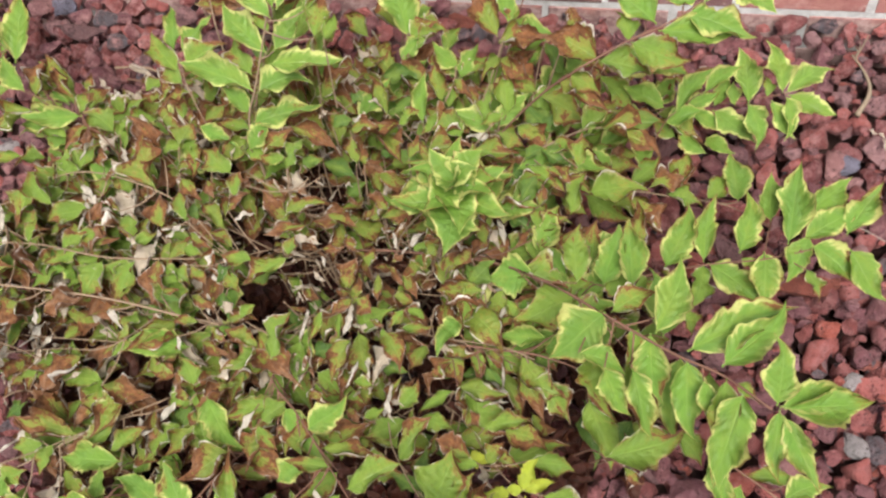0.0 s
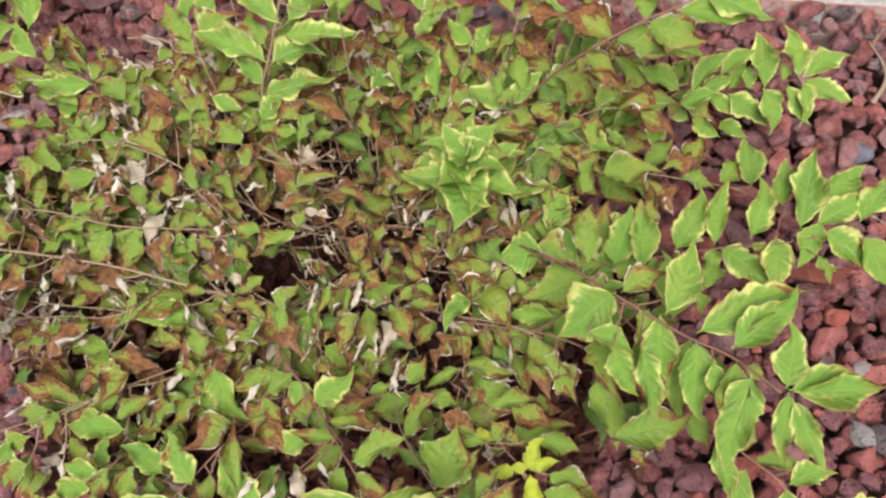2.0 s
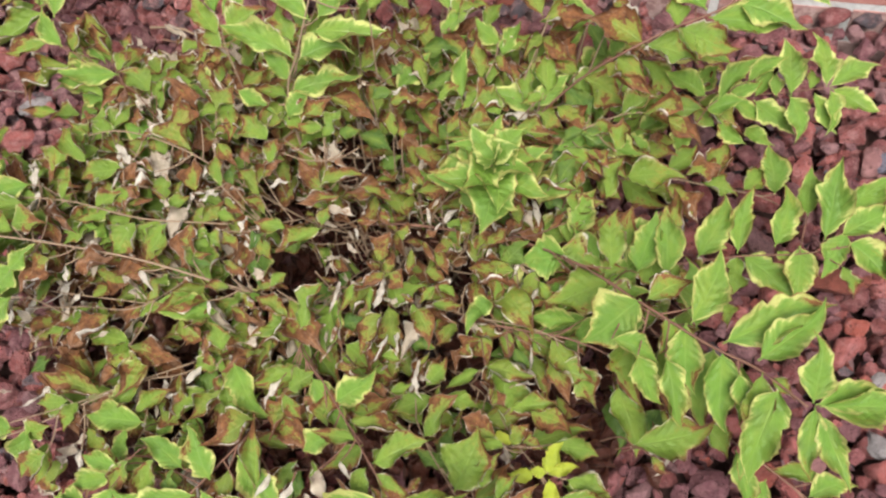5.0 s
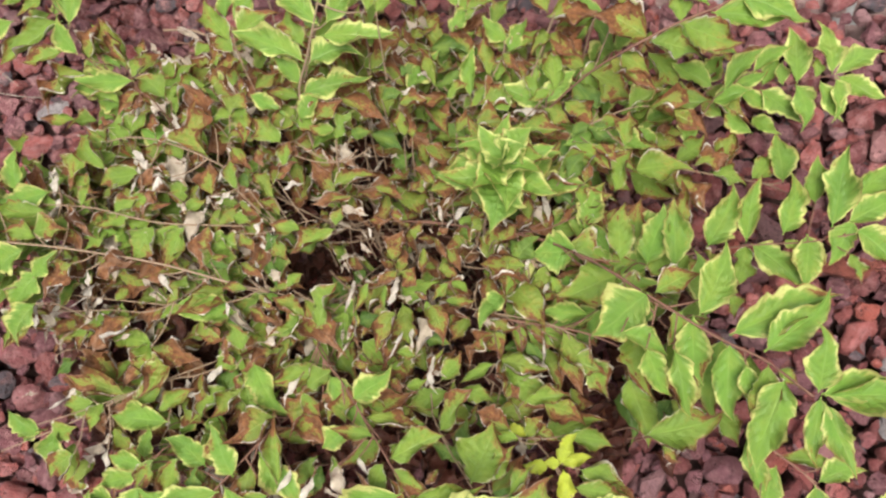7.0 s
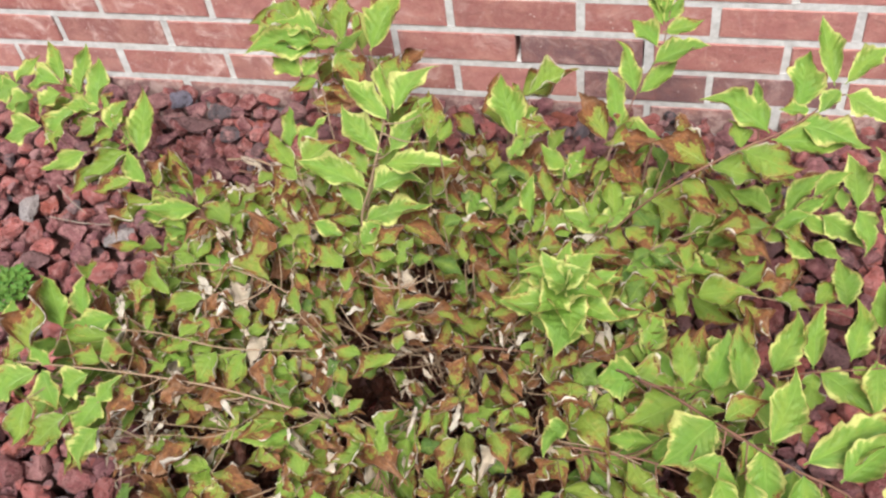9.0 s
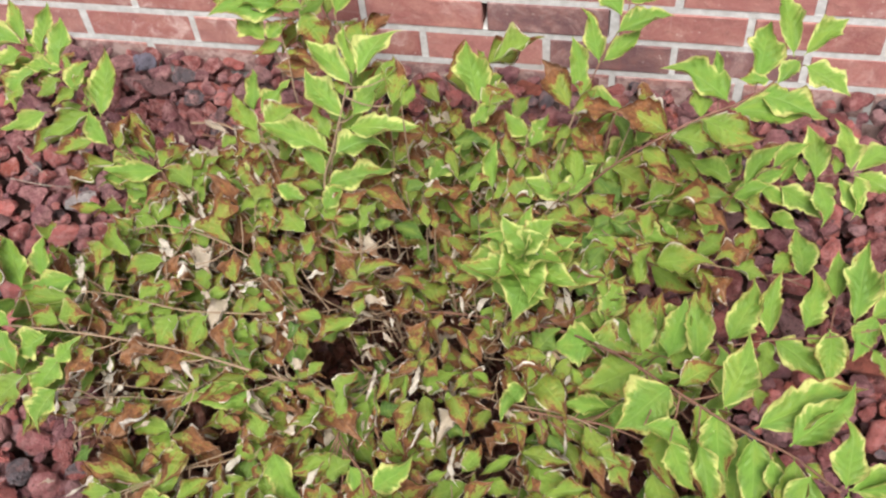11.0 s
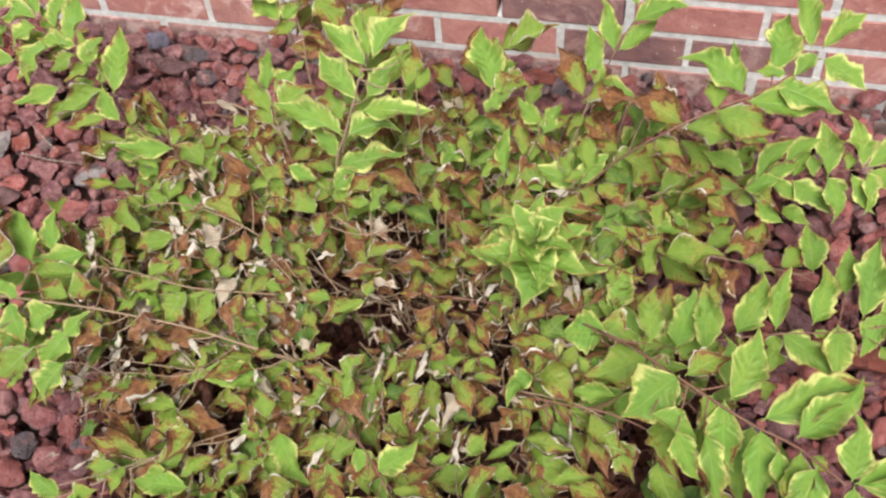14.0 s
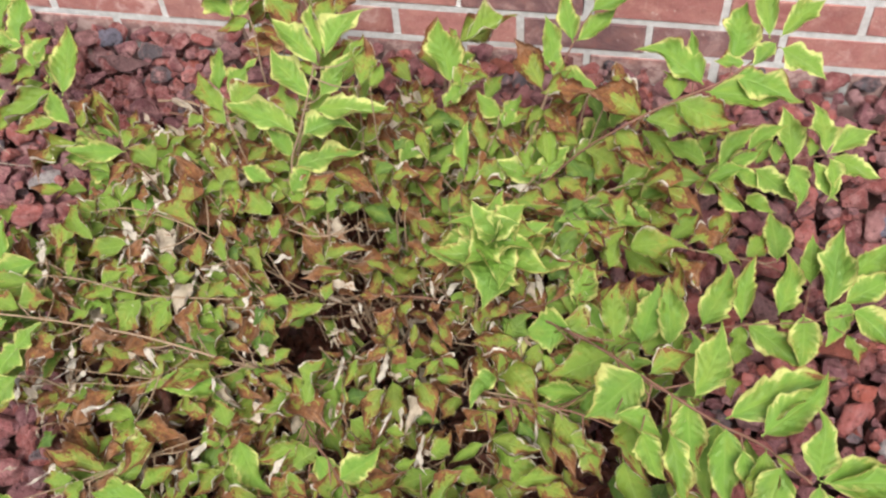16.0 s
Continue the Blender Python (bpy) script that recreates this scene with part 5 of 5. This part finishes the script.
stem("tan", 1.8, [(191, -518, -10), (146, -545, 109), (41, -609, 160), (-38, -694, 220), (-114, -774, 220), (-189, -775, 200), (-255, -786, 200)],
     w=[(-246, -784, 200, -97, -8, 39), (-236, -742, 170, -82, -12, 39), (-200, -776, 199, -98, -9, 14), (-140, -739, 204, -56, -15, 26), (-151, -580, 305, -36, -17, 33), (-260, -819, 149, -46, -15, 16), (-60, -782, 211, 40, 1, 21)],
     b=[(-208, -704, 148, -128, -2, 38), (-247, -808, 74, 78, 8, 73), (-167, -783, 102, 13, -7, 61), (-137, -661, 289, -107, -9, 35), (-152, -784, 208, -143, -22, 65, 116), (-115, -823, 215, -5, -13, 55, 121)],
     g=[(-125, -687, 163, 130, 17, 58), (-294, -598, 232, -43, -17, 47), (-207, -640, 291, 138, 18, 52), (-171, -647, 184, -137, 0, 42), (-291, -721, 130, 172, 14, 44), (-349, -708, 158, -99, -8, 55), (-325, -754, 131, -103, -6, 61), (-373, -583, 200, -73, -15, 44), (-374, -695, 213, 31, -5, 65), (-301, -716, 177, -155, 8, 44)],
     d=[(-317, -695, 203, -13, -15, 38)],
     s=[(-250, -683, 183, 56, 4, 41), (-225, -648, 243, 38, 0, 34)],
     p=[(-79, -750, 225, -95, -10, 20, 230), (-114, -748, 252, -44, -10, 15, 211)])
stem("tan", 1.8, [(234, -583, -10), (199, -595, 81), (116, -622, 120), (86, -629, 200), (57, -665, 270), (5, -702, 290)],
     w=[(66, -654, 255, -23, -11, 24), (10, -751, 264, -43, -14, 17), (41, -781, 273, 20, -2, 28), (83, -659, 293, -37, -10, 27, 230)],
     s=[(11, -556, 249, -25, -13, 48), (38, -604, 246, 29, 2, 51), (140, -686, 265, -49, -13, 39), (64, -774, 277, -50, -13, 73), (-16, -828, 205, 128, 14, 25), (93, -524, 244, -24, -11, 24), (-6, -567, 252, -55, -16, 45), (17, -681, 328, 140, 18, 40, 82), (20, -714, 295, -54, -32, 24, 150), (-25, -707, 290, -42, -29, 24, 150)],
     b=[(114, -668, 283, -3, -6, 28), (140, -612, 191, -65, -15, 38), (10, -650, 317, 53, 16, 23, 150)],
     g=[(89, -743, 217, -69, -13, 59), (123, -806, 231, -27, -9, 47), (-60, -553, 326, -61, -17, 52), (-88, -578, 320, 30, 0, 34), (3, -543, 309, -43, -16, 48), (12, -876, 188, 117, 13, 43), (-25, -680, 336, 112, 24, 32, 117), (45, -700, 298, 172, 4, 33, 150), (86, -698, 306, -150, -18, 54, 81), (82, -689, 297, 80, 22, 21, 142)],
     d=[(5, -702, 290, -25, -13, 34), (55, -664, 234, -142, -2, 48), (-19, -667, 321, 119, 23, 19, 150)],
     p=[(19, -660, 314, 61, -10, 23, 175), (9, -691, 293, -44, -10, 21, 230), (-1, -690, 300, -79, -10, 19, 230), (3, -715, 289, -68, -10, 15, 230), (115, -679, 284, -39, -10, 11, 230)])
stem("tan", 1.8, [(216, -590, -10), (201, -610, 95), (164, -659, 140), (209, -664, 200), (257, -635, 250), (303, -693, 260)],
     g=[(305, -483, 249, -39, -10, 48), (352, -657, 218, 173, 3, 46), (369, -675, 202, 141, 10, 37), (256, -653, 188, 62, 12, 31), (293, -723, 193, 144, 10, 34), (292, -710, 256, -69, -33, 39, 105), (320, -702, 262, -49, -30, 41, 100)],
     b=[(345, -515, 209, -115, -14, 48), (183, -655, 239, -54, -14, 30), (239, -624, 255, 36, 9, 31, 109)],
     s=[(375, -570, 173, -106, -14, 37), (316, -738, 169, -64, -11, 58), (235, -608, 238, 149, 11, 25), (271, -655, 232, 131, 13, 30), (278, -731, 244, 117, 14, 40), (179, -636, 120, -43, -12, 37), (294, -670, 229, -77, -34, 59, 99), (226, -631, 244, 55, 17, 18, 150), (245, -663, 240, 60, 18, 34, 150), (315, -689, 262, -101, -33, 40, 117)],
     d=[(229, -681, 153, -62, -12, 40), (277, -692, 261, 53, 17, 39, 131), (234, -689, 254, 75, 22, 19, 148)],
     v=[(236, -619, 259, 126, 21, 26, 150)],
     p=[(256, -634, 263, -26, -10, 19, 212), (301, -684, 250, 18, -10, 27, 122), (293, -680, 263, -66, -10, 15, 230), (298, -686, 245, -90, -10, 21, 152), (321, -705, 258, -96, -10, 33, 140), (301, -717, 260, -57, -10, 24, 131), (267, -664, 242, -140, -10, 24, 110)])
stem("tan", 2.0, [(246, -508, -10), (159, -595, 102), (-43, -798, 150), (-99, -839, 170), (-149, -870, 170), (-197, -898, 160), (-245, -923, 150), (-284, -941, 140)],
     v=[(-222, -911, 155, -76, -11, 51), (-238, -919, 152, 157, 16, 47), (-258, -929, 147, 43, -4, 31), (-27, -800, 150, -44, -29, 65, 102), (-86, -891, 172, -175, -3, 63, 97), (-102, -935, 169, 78, 22, 32, 126)],
     g=[(-221, -903, 99, -89, -8, 51), (-110, -912, 105, -145, 5, 64), (-58, -876, 127, -45, -13, 67), (-64, -897, 136, -141, 3, 38), (-229, -867, 86, 59, 2, 37), (-111, -890, 115, -47, -13, 51), (-188, -937, 157, -138, -24, 37, 150), (-221, -922, 154, 40, 11, 29, 150), (-130, -884, 171, 44, 13, 50, 92), (-101, -881, 172, 41, 12, 44, 102)],
     s=[(-166, -831, 101, 155, 16, 86), (-164, -892, 136, -31, -14, 46)],
     b=[(-105, -829, 106, -53, -14, 39), (-72, -816, 158, -84, -34, 62, 87)],
     w=[(-260, -793, 147, -88, -11, 19)],
     p=[(-85, -834, 164, -36, -10, 22, 215), (-77, -856, 167, 12, -10, 15, 230), (-148, -929, 163, -88, -10, 30, 164)])
# ---- end of stems ----

# a full rosette of young leaves at the top of its stem
rnd = random.Random(8)
for k in range(18):
    az, el = 137.5 * k + rnd.gauss(0, 9), 46 - 3.4 * k + rnd.gauss(0, 5)
    at = Vector((0.266, -0.66, 0.408 - 0.0022 * k)) - ROOT
    kind = "n" if k < 3 else "v"
    part("leaf", LEAF_SHAPES[kind][rnd.randrange(10)], shrub, leaf_pose(at, az, el, 0.044 + 0.0018 * k, rnd, 135))

# bare shoots that stand in the crown
rnd = random.Random(21)
for i in range(26):
    a = rnd.uniform(0, 6.3)
    foot = ROOT + Vector((math.cos(a) * rnd.uniform(0, 0.17), math.sin(a) * rnd.uniform(0, 0.12), -0.01))
    lean = Vector((math.cos(a) * rnd.uniform(-0.03, 0.16), math.sin(a) * rnd.uniform(-0.03, 0.12) - 0.02, rnd.uniform(0.1, 0.27)))
    knee = foot + lean * 0.5 + Vector((rnd.uniform(-0.02, 0.02), rnd.uniform(-0.02, 0.02), 0.02))
    bm = bmesh.new()
    tube(bm, spline([q - ROOT for q in (foot, knee, foot + lean)], 6), rnd.uniform(0.0014, 0.0028), 0.0009)
    part("stem", mesh_of("stem", bm, BARK_GREY if i % 3 else BARK), shrub)

# small scorched leaves low in the crown, and dark ones whose colour holds shade
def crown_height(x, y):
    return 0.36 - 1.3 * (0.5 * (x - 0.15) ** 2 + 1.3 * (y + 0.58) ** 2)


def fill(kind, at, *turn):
    # the near-black kind lies in the holes too, so shade is painted there
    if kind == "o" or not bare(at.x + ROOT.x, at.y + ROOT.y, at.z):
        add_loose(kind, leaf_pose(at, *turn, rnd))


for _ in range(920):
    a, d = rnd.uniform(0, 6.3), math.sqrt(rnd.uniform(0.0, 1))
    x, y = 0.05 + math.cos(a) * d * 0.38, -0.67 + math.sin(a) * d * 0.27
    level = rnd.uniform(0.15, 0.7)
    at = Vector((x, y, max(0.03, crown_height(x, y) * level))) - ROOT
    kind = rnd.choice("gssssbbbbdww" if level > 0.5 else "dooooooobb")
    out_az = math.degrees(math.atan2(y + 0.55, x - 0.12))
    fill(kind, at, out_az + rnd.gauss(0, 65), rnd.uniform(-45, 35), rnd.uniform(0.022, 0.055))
for _ in range(170):
    a, d = rnd.uniform(0, 6.3), math.sqrt(rnd.uniform(0.0, 1))
    x, y = 0.09 + math.cos(a) * d * 0.3, -0.45 + math.sin(a) * d * 0.13
    at = Vector((x, y, rnd.uniform(0.08, 0.22) * (1.1 - 0.5 * abs(x - 0.1) / 0.3))) - ROOT
    fill(rnd.choice("gsssbdg"), at, 90 + rnd.gauss(0, 70), rnd.uniform(-30, 40), rnd.uniform(0.03, 0.055))
for _ in range(210):
    x, y = rnd.uniform(-0.36, 0.05), rnd.uniform(-0.98, -0.5)
    if (x - 0.1) ** 2 / 0.2 + (y + 0.68) ** 2 / 0.1 > 1:
        continue
    at = Vector((x, y, crown_height(x, y) * rnd.uniform(0.5, 0.74))) - ROOT
    out_az = math.degrees(math.atan2(y + 0.55, x - 0.12))
    fill(rnd.choice("gggsssbbbvw"), at, out_az + rnd.gauss(0, 55), rnd.uniform(-35, 15), rnd.uniform(0.035, 0.062))
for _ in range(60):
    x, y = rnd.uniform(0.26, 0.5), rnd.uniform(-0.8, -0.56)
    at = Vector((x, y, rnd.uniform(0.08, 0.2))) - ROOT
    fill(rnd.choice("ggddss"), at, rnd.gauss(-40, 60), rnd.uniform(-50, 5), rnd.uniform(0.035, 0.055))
for _ in range(125):
    x, y = rnd.uniform(-0.36, -0.12), rnd.uniform(-0.72, -0.5)
    if x < -0.3 and y > -0.56:
        continue
    at = Vector((x, y, rnd.uniform(0.16, 0.26))) - ROOT
    fill(rnd.choice("vvggggs"), at, rnd.gauss(190, 60), rnd.uniform(-30, 15), rnd.uniform(0.035, 0.055))
for _ in range(35):
    x = rnd.uniform(0.29, 0.48)
    y = rnd.uniform(-0.8, -0.6) + (x - 0.38) * -0.3
    at = Vector((x, y, rnd.uniform(0.14, 0.23))) - ROOT
    fill(rnd.choice("vgggggs"), at, rnd.gauss(-60, 65), rnd.uniform(-50, 5), rnd.uniform(0.04, 0.06))
for _ in range(80):
    x, y = rnd.uniform(-0.27, 0.02), rnd.uniform(-0.47, -0.3)
    at = Vector((x, y, rnd.uniform(0.08, 0.2))) - ROOT
    fill(rnd.choice("gggsssbw"), at, rnd.gauss(120, 60), rnd.uniform(-35, 20), rnd.uniform(0.03, 0.055))
for _ in range(110):
    x, y = rnd.uniform(0.02, 0.5), rnd.uniform(-0.5, -0.27)
    at = Vector((x, y, rnd.uniform(0.1, 0.24))) - ROOT
    if x < 0.3 or y < -0.3 - 0.5 * (x - 0.3):
        fill(rnd.choice("gggssssbv"), at, rnd.gauss(70, 70), rnd.uniform(-35, 25), rnd.uniform(0.035, 0.06))
for _ in range(170):
    a, d = rnd.uniform(0, 6.3), math.sqrt(rnd.uniform(0.0, 1))
    x, y = 0.11 + math.cos(a) * d * 0.2, -0.63 + math.sin(a) * d * 0.13
    at = Vector((x, y, rnd.uniform(0.12, 0.23))) - ROOT
    fill(rnd.choice("ssssbbbw"), at, rnd.uniform(0, 360), rnd.uniform(-50, 40), rnd.uniform(0.018, 0.036))
for _ in range(330):
    x, y = rnd.uniform(-0.3, 0.24), rnd.uniform(-0.66, -0.34)
    if (x - 0.0) ** 2 / 0.085 + (y + 0.52) ** 2 / 0.03 > 1:
        continue
    at = Vector((x, y, crown_height(x, y) * rnd.uniform(0.45, 0.72))) - ROOT
    fill(rnd.choice("gggsssbbw"), at, rnd.gauss(150, 75), rnd.uniform(-40, 25), rnd.uniform(0.036, 0.064))
for _ in range(90):
    x, y = rnd.uniform(0.12, 0.56), rnd.uniform(-0.44, -0.2)
    if y > -0.3 - 0.25 * (x - 0.3):
        continue
    at = Vector((x, y, rnd.uniform(0.16, 0.25))) - ROOT
    fill(rnd.choice("vvvggg"), at, rnd.gauss(60, 60), rnd.uniform(-25, 20), rnd.uniform(0.04, 0.062))
# a second storey of leaves close under the outer ones
for _ in range(760):
    x, y = rnd.uniform(-0.36, 0.46), rnd.uniform(-0.86, -0.27)
    if (x - 0.06) ** 2 / 0.155 + (y + 0.55) ** 2 / 0.085 > 1 or (x - 0.1) ** 2 / 0.03 + (y + 0.63) ** 2 / 0.012 < 1:
        continue
    at = Vector((x, y, crown_height(x, y) * rnd.uniform(0.62, 0.84))) - ROOT
    out_az = math.degrees(math.atan2(y + 0.55, x - 0.12))
    fill(rnd.choice("vgggsssbbw" if x < 0.25 else "vvgggss"), at, out_az + rnd.gauss(0, 60), rnd.uniform(-40, 20), rnd.uniform(0.05, 0.074))
# near-black leaves under the crown; their colour paints the deep shade on the bed
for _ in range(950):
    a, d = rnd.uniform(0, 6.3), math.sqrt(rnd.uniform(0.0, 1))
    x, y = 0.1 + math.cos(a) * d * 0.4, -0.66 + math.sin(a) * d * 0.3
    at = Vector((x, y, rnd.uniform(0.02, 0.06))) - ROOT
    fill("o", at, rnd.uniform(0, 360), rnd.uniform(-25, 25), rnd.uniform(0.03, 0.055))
# pale dry flakes caught among the stems
for _ in range(150):
    x, y = rnd.uniform(-0.3, 0.25), rnd.uniform(-0.95, -0.5)
    at = Vector((x, y, crown_height(x, y) * rnd.uniform(0.45, 1.0))) - ROOT
    add_loose("w", leaf_pose(at, rnd.uniform(0, 360), rnd.uniform(-50, 40), rnd.uniform(0.008, 0.026), rnd))
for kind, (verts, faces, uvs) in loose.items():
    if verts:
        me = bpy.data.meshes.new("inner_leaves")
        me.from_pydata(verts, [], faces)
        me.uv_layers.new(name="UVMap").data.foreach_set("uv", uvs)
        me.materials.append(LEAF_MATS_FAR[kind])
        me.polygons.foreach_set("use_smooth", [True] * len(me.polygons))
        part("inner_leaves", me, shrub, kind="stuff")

# ---- single stones that stand out ----
rnd = random.Random(4)
for name, label, mat, spot, size, turn in (
        ("stone", "pale grey angular stone among lava rock", ROCK_PALE, (-0.503, -0.342, 0.006), (0.028, 0.021, 0.02), 30),
        ("stone", "blue-grey blocky stone beside the wall", ROCK_BLUE, (-0.493, -0.055, 0.036), (0.026, 0.023, 0.024), 10),
        ("stone", "long dark purple-brown stone near the wall", ROCK_PLUM, (-0.449, -0.104, 0.03), (0.04, 0.022, 0.026), -8),
        ("stone", "light grey chipped stone with a pale face", ROCK_PALE, (-0.678, -0.307, 0.014), (0.025, 0.021, 0.022), 75),
        ("stone", "broad dusky purple stone in the gravel", ROCK_PLUM, (-0.622, -0.405, 0.008), (0.03, 0.024, 0.022), 25),
        ("stone", "round dark slate-grey stone on the gravel", ROCK_BLUE, (0.765, -0.275, 0.004), (0.025, 0.023, 0.023), 40),
        ("stone", "bright orange-red stone beside the wall", ROCK_RED, (0.184, -0.04, 0.03), (0.021, 0.019, 0.02), 0),
        ("stone", "large flat brick-red stone on the gravel", ROCK_RED, (0.70, -0.485, 0.0), (0.05, 0.028, 0.02), 8),
        ("stone", "pale weathered grey stone in the gravel", ROCK_PALE, (0.745, -0.622, 0.002), (0.018, 0.014, 0.014), 60),
        ("stone", "pale weathered grey stone in the gravel", ROCK_PALE, (0.742, -0.712, 0.002), (0.015, 0.028, 0.018), 20),
        ("stone", "small whitish stone in the gravel", ROCK_PALE, (0.561, -0.514, 0.006), (0.011, 0.01, 0.009), 0)):
    me = rock_mesh(200 + rnd.randrange(90), name, 3)
    me.materials[0] = mat
    ob = tagged(new(name, me), label, "stone", group="odd stones in the gravel")
    ob.matrix_world = Matrix.LocRotScale(spot, Euler((0, 0, radians(turn))), size)


# ---- litter on the gravel ----
def stick(name, label, points, r0, r1, material, category):
    bm = bmesh.new()
    line = spline(points, 5)
    foot = Vector(points[0])
    tube(bm, [q - foot for q in line], r0, r1)
    ob = tagged(new(name, mesh_of(name, bm, material)), label, category)
    ob.location = foot
    return ob


STRAW = bark_material("bleached_straw", (0.28, 0.24, 0.2), (0.46, 0.41, 0.36))
DEADWOOD = bark_material("dead_brown_wood", (0.09, 0.04, 0.03), (0.22, 0.12, 0.085))
twig = stick("dry_twig", "curved grey dry twig lying on lava rock", [(0.785, -0.075, 0.028), (0.80, -0.12, 0.032), (0.802, -0.155, 0.03), (0.783, -0.192, 0.022)], 0.0016, 0.0042, BARK_GREY, "twig")
for k in range(4):
    bm = bmesh.new()
    tip = Vector((0.002 + 0.006 * k, 0.03 + 0.006 * (k % 2), 0.004 * k))
    tube(bm, spline([Vector((0, 0, 0)), tip * 0.5 + Vector((0.002, 0, 0.002)), tip], 3), 0.0011, 0.0006, 5)
    part("side_twig", mesh_of("side_twig", bm, BARK_GREY), twig, Matrix.Translation((0.004, -0.012 + 0.003 * k, 0.002)))
stick("straw", "thin bleached straw lying on lava rock", [(-0.625, -0.328, 0.026), (-0.558, -0.339, 0.031), (-0.51, -0.334, 0.026)], 0.0006, 0.0005, STRAW, "straw")
stick("straw", "thin bleached straw lying on lava rock", [(-0.64, -0.262, 0.03), (-0.60, -0.295, 0.032), (-0.565, -0.315, 0.026)], 0.0006, 0.0005, STRAW, "straw")
stick("straw", "thin bleached straw lying on lava rock", [(0.705, -0.385, 0.028), (0.76, -0.40, 0.03), (0.80, -0.42, 0.026)], 0.0006, 0.0005, STRAW, "straw")
for k in range(9):
    x, y = -0.36 + 0.028 * k, -0.2 - 0.008 * k + rnd.uniform(-0.02, 0.02)
    stick("dead_stem", "dead reddish-brown stem lying on the gravel", [(x, y, 0.035), (x + 0.06, y - 0.012 + rnd.uniform(-0.01, 0.01), 0.044), (x + rnd.uniform(0.1, 0.16), y - 0.03 + rnd.uniform(-0.02, 0.02), 0.036)],
          0.0021, 0.0012, DEADWOOD if k % 3 else BARK, "stem")


def fallen(label, kind, spot, az, el, size, shape):
    ob = tagged(new("fallen_leaf", LEAF_SHAPES[kind][shape]), label, "leaf", group="fallen leaves on the gravel")
    ob.matrix_world = leaf_pose(Vector(spot), az, el, size, rnd)


fallen("tan dried leaf lying on dead stems", "w", (-0.335, -0.183, 0.045), -30, 0, 0.062, 3)
fallen("tan dried leaf lying on lava rock", "w", (0.795, -0.225, 0.03), -40, -8, 0.03, 2)
fallen("tan dried leaf lying on lava rock", "w", (0.812, -0.24, 0.03), -80, 5, 0.036, 4)
for k in range(14):
    fallen("withered brown leaf on lava rock", rnd.choice("bbw"), (rnd.uniform(0.4, 0.56), rnd.uniform(-0.24, -0.12), rnd.uniform(0.02, 0.05)), rnd.uniform(0, 360), rnd.uniform(-40, 50), rnd.uniform(0.03, 0.055), rnd.randrange(10))
for k in range(12):
    fallen("withered tan leaf on lava rock", rnd.choice("wbb"), (rnd.uniform(-0.35, -0.1), rnd.uniform(-0.32, -0.2), rnd.uniform(0.02, 0.05)), rnd.uniform(0, 360), rnd.uniform(-30, 40), rnd.uniform(0.025, 0.045), rnd.randrange(7))

# ---- small weed at the edge of the bed ----
weed = tagged(new("weed"), "small bright green weed with dense lobed leaflets", "weed")
weed.location = (-0.625, -0.47, 0.0)
for k in range(16):
    a = k * 2.4 + 0.2
    reach = 0.008 + 0.0016 * k
    tip = Vector((math.cos(a) * reach, math.sin(a) * reach, 0.024 - 0.0006 * k + 0.004 * (k % 3)))
    bm = bmesh.new()
    tube(bm, spline([Vector((0, 0, 0)), tip * 0.6 + Vector((0, 0, 0.008)), tip], 3), 0.0008, 0.0005, 5)
    ob = part("stalk", mesh_of("stalk", bm, LEAF_MATS["k"]), weed)
    for j in range(7):
        m = leaf_pose(tip, math.degrees(a) + (j - 3) * 40, 25 - 9 * abs(j - 3), 0.014 + 0.006 * (j % 2), rnd)
        part("leaflet", LEAF_SHAPES["k"][(k + j) % 10], ob, m)
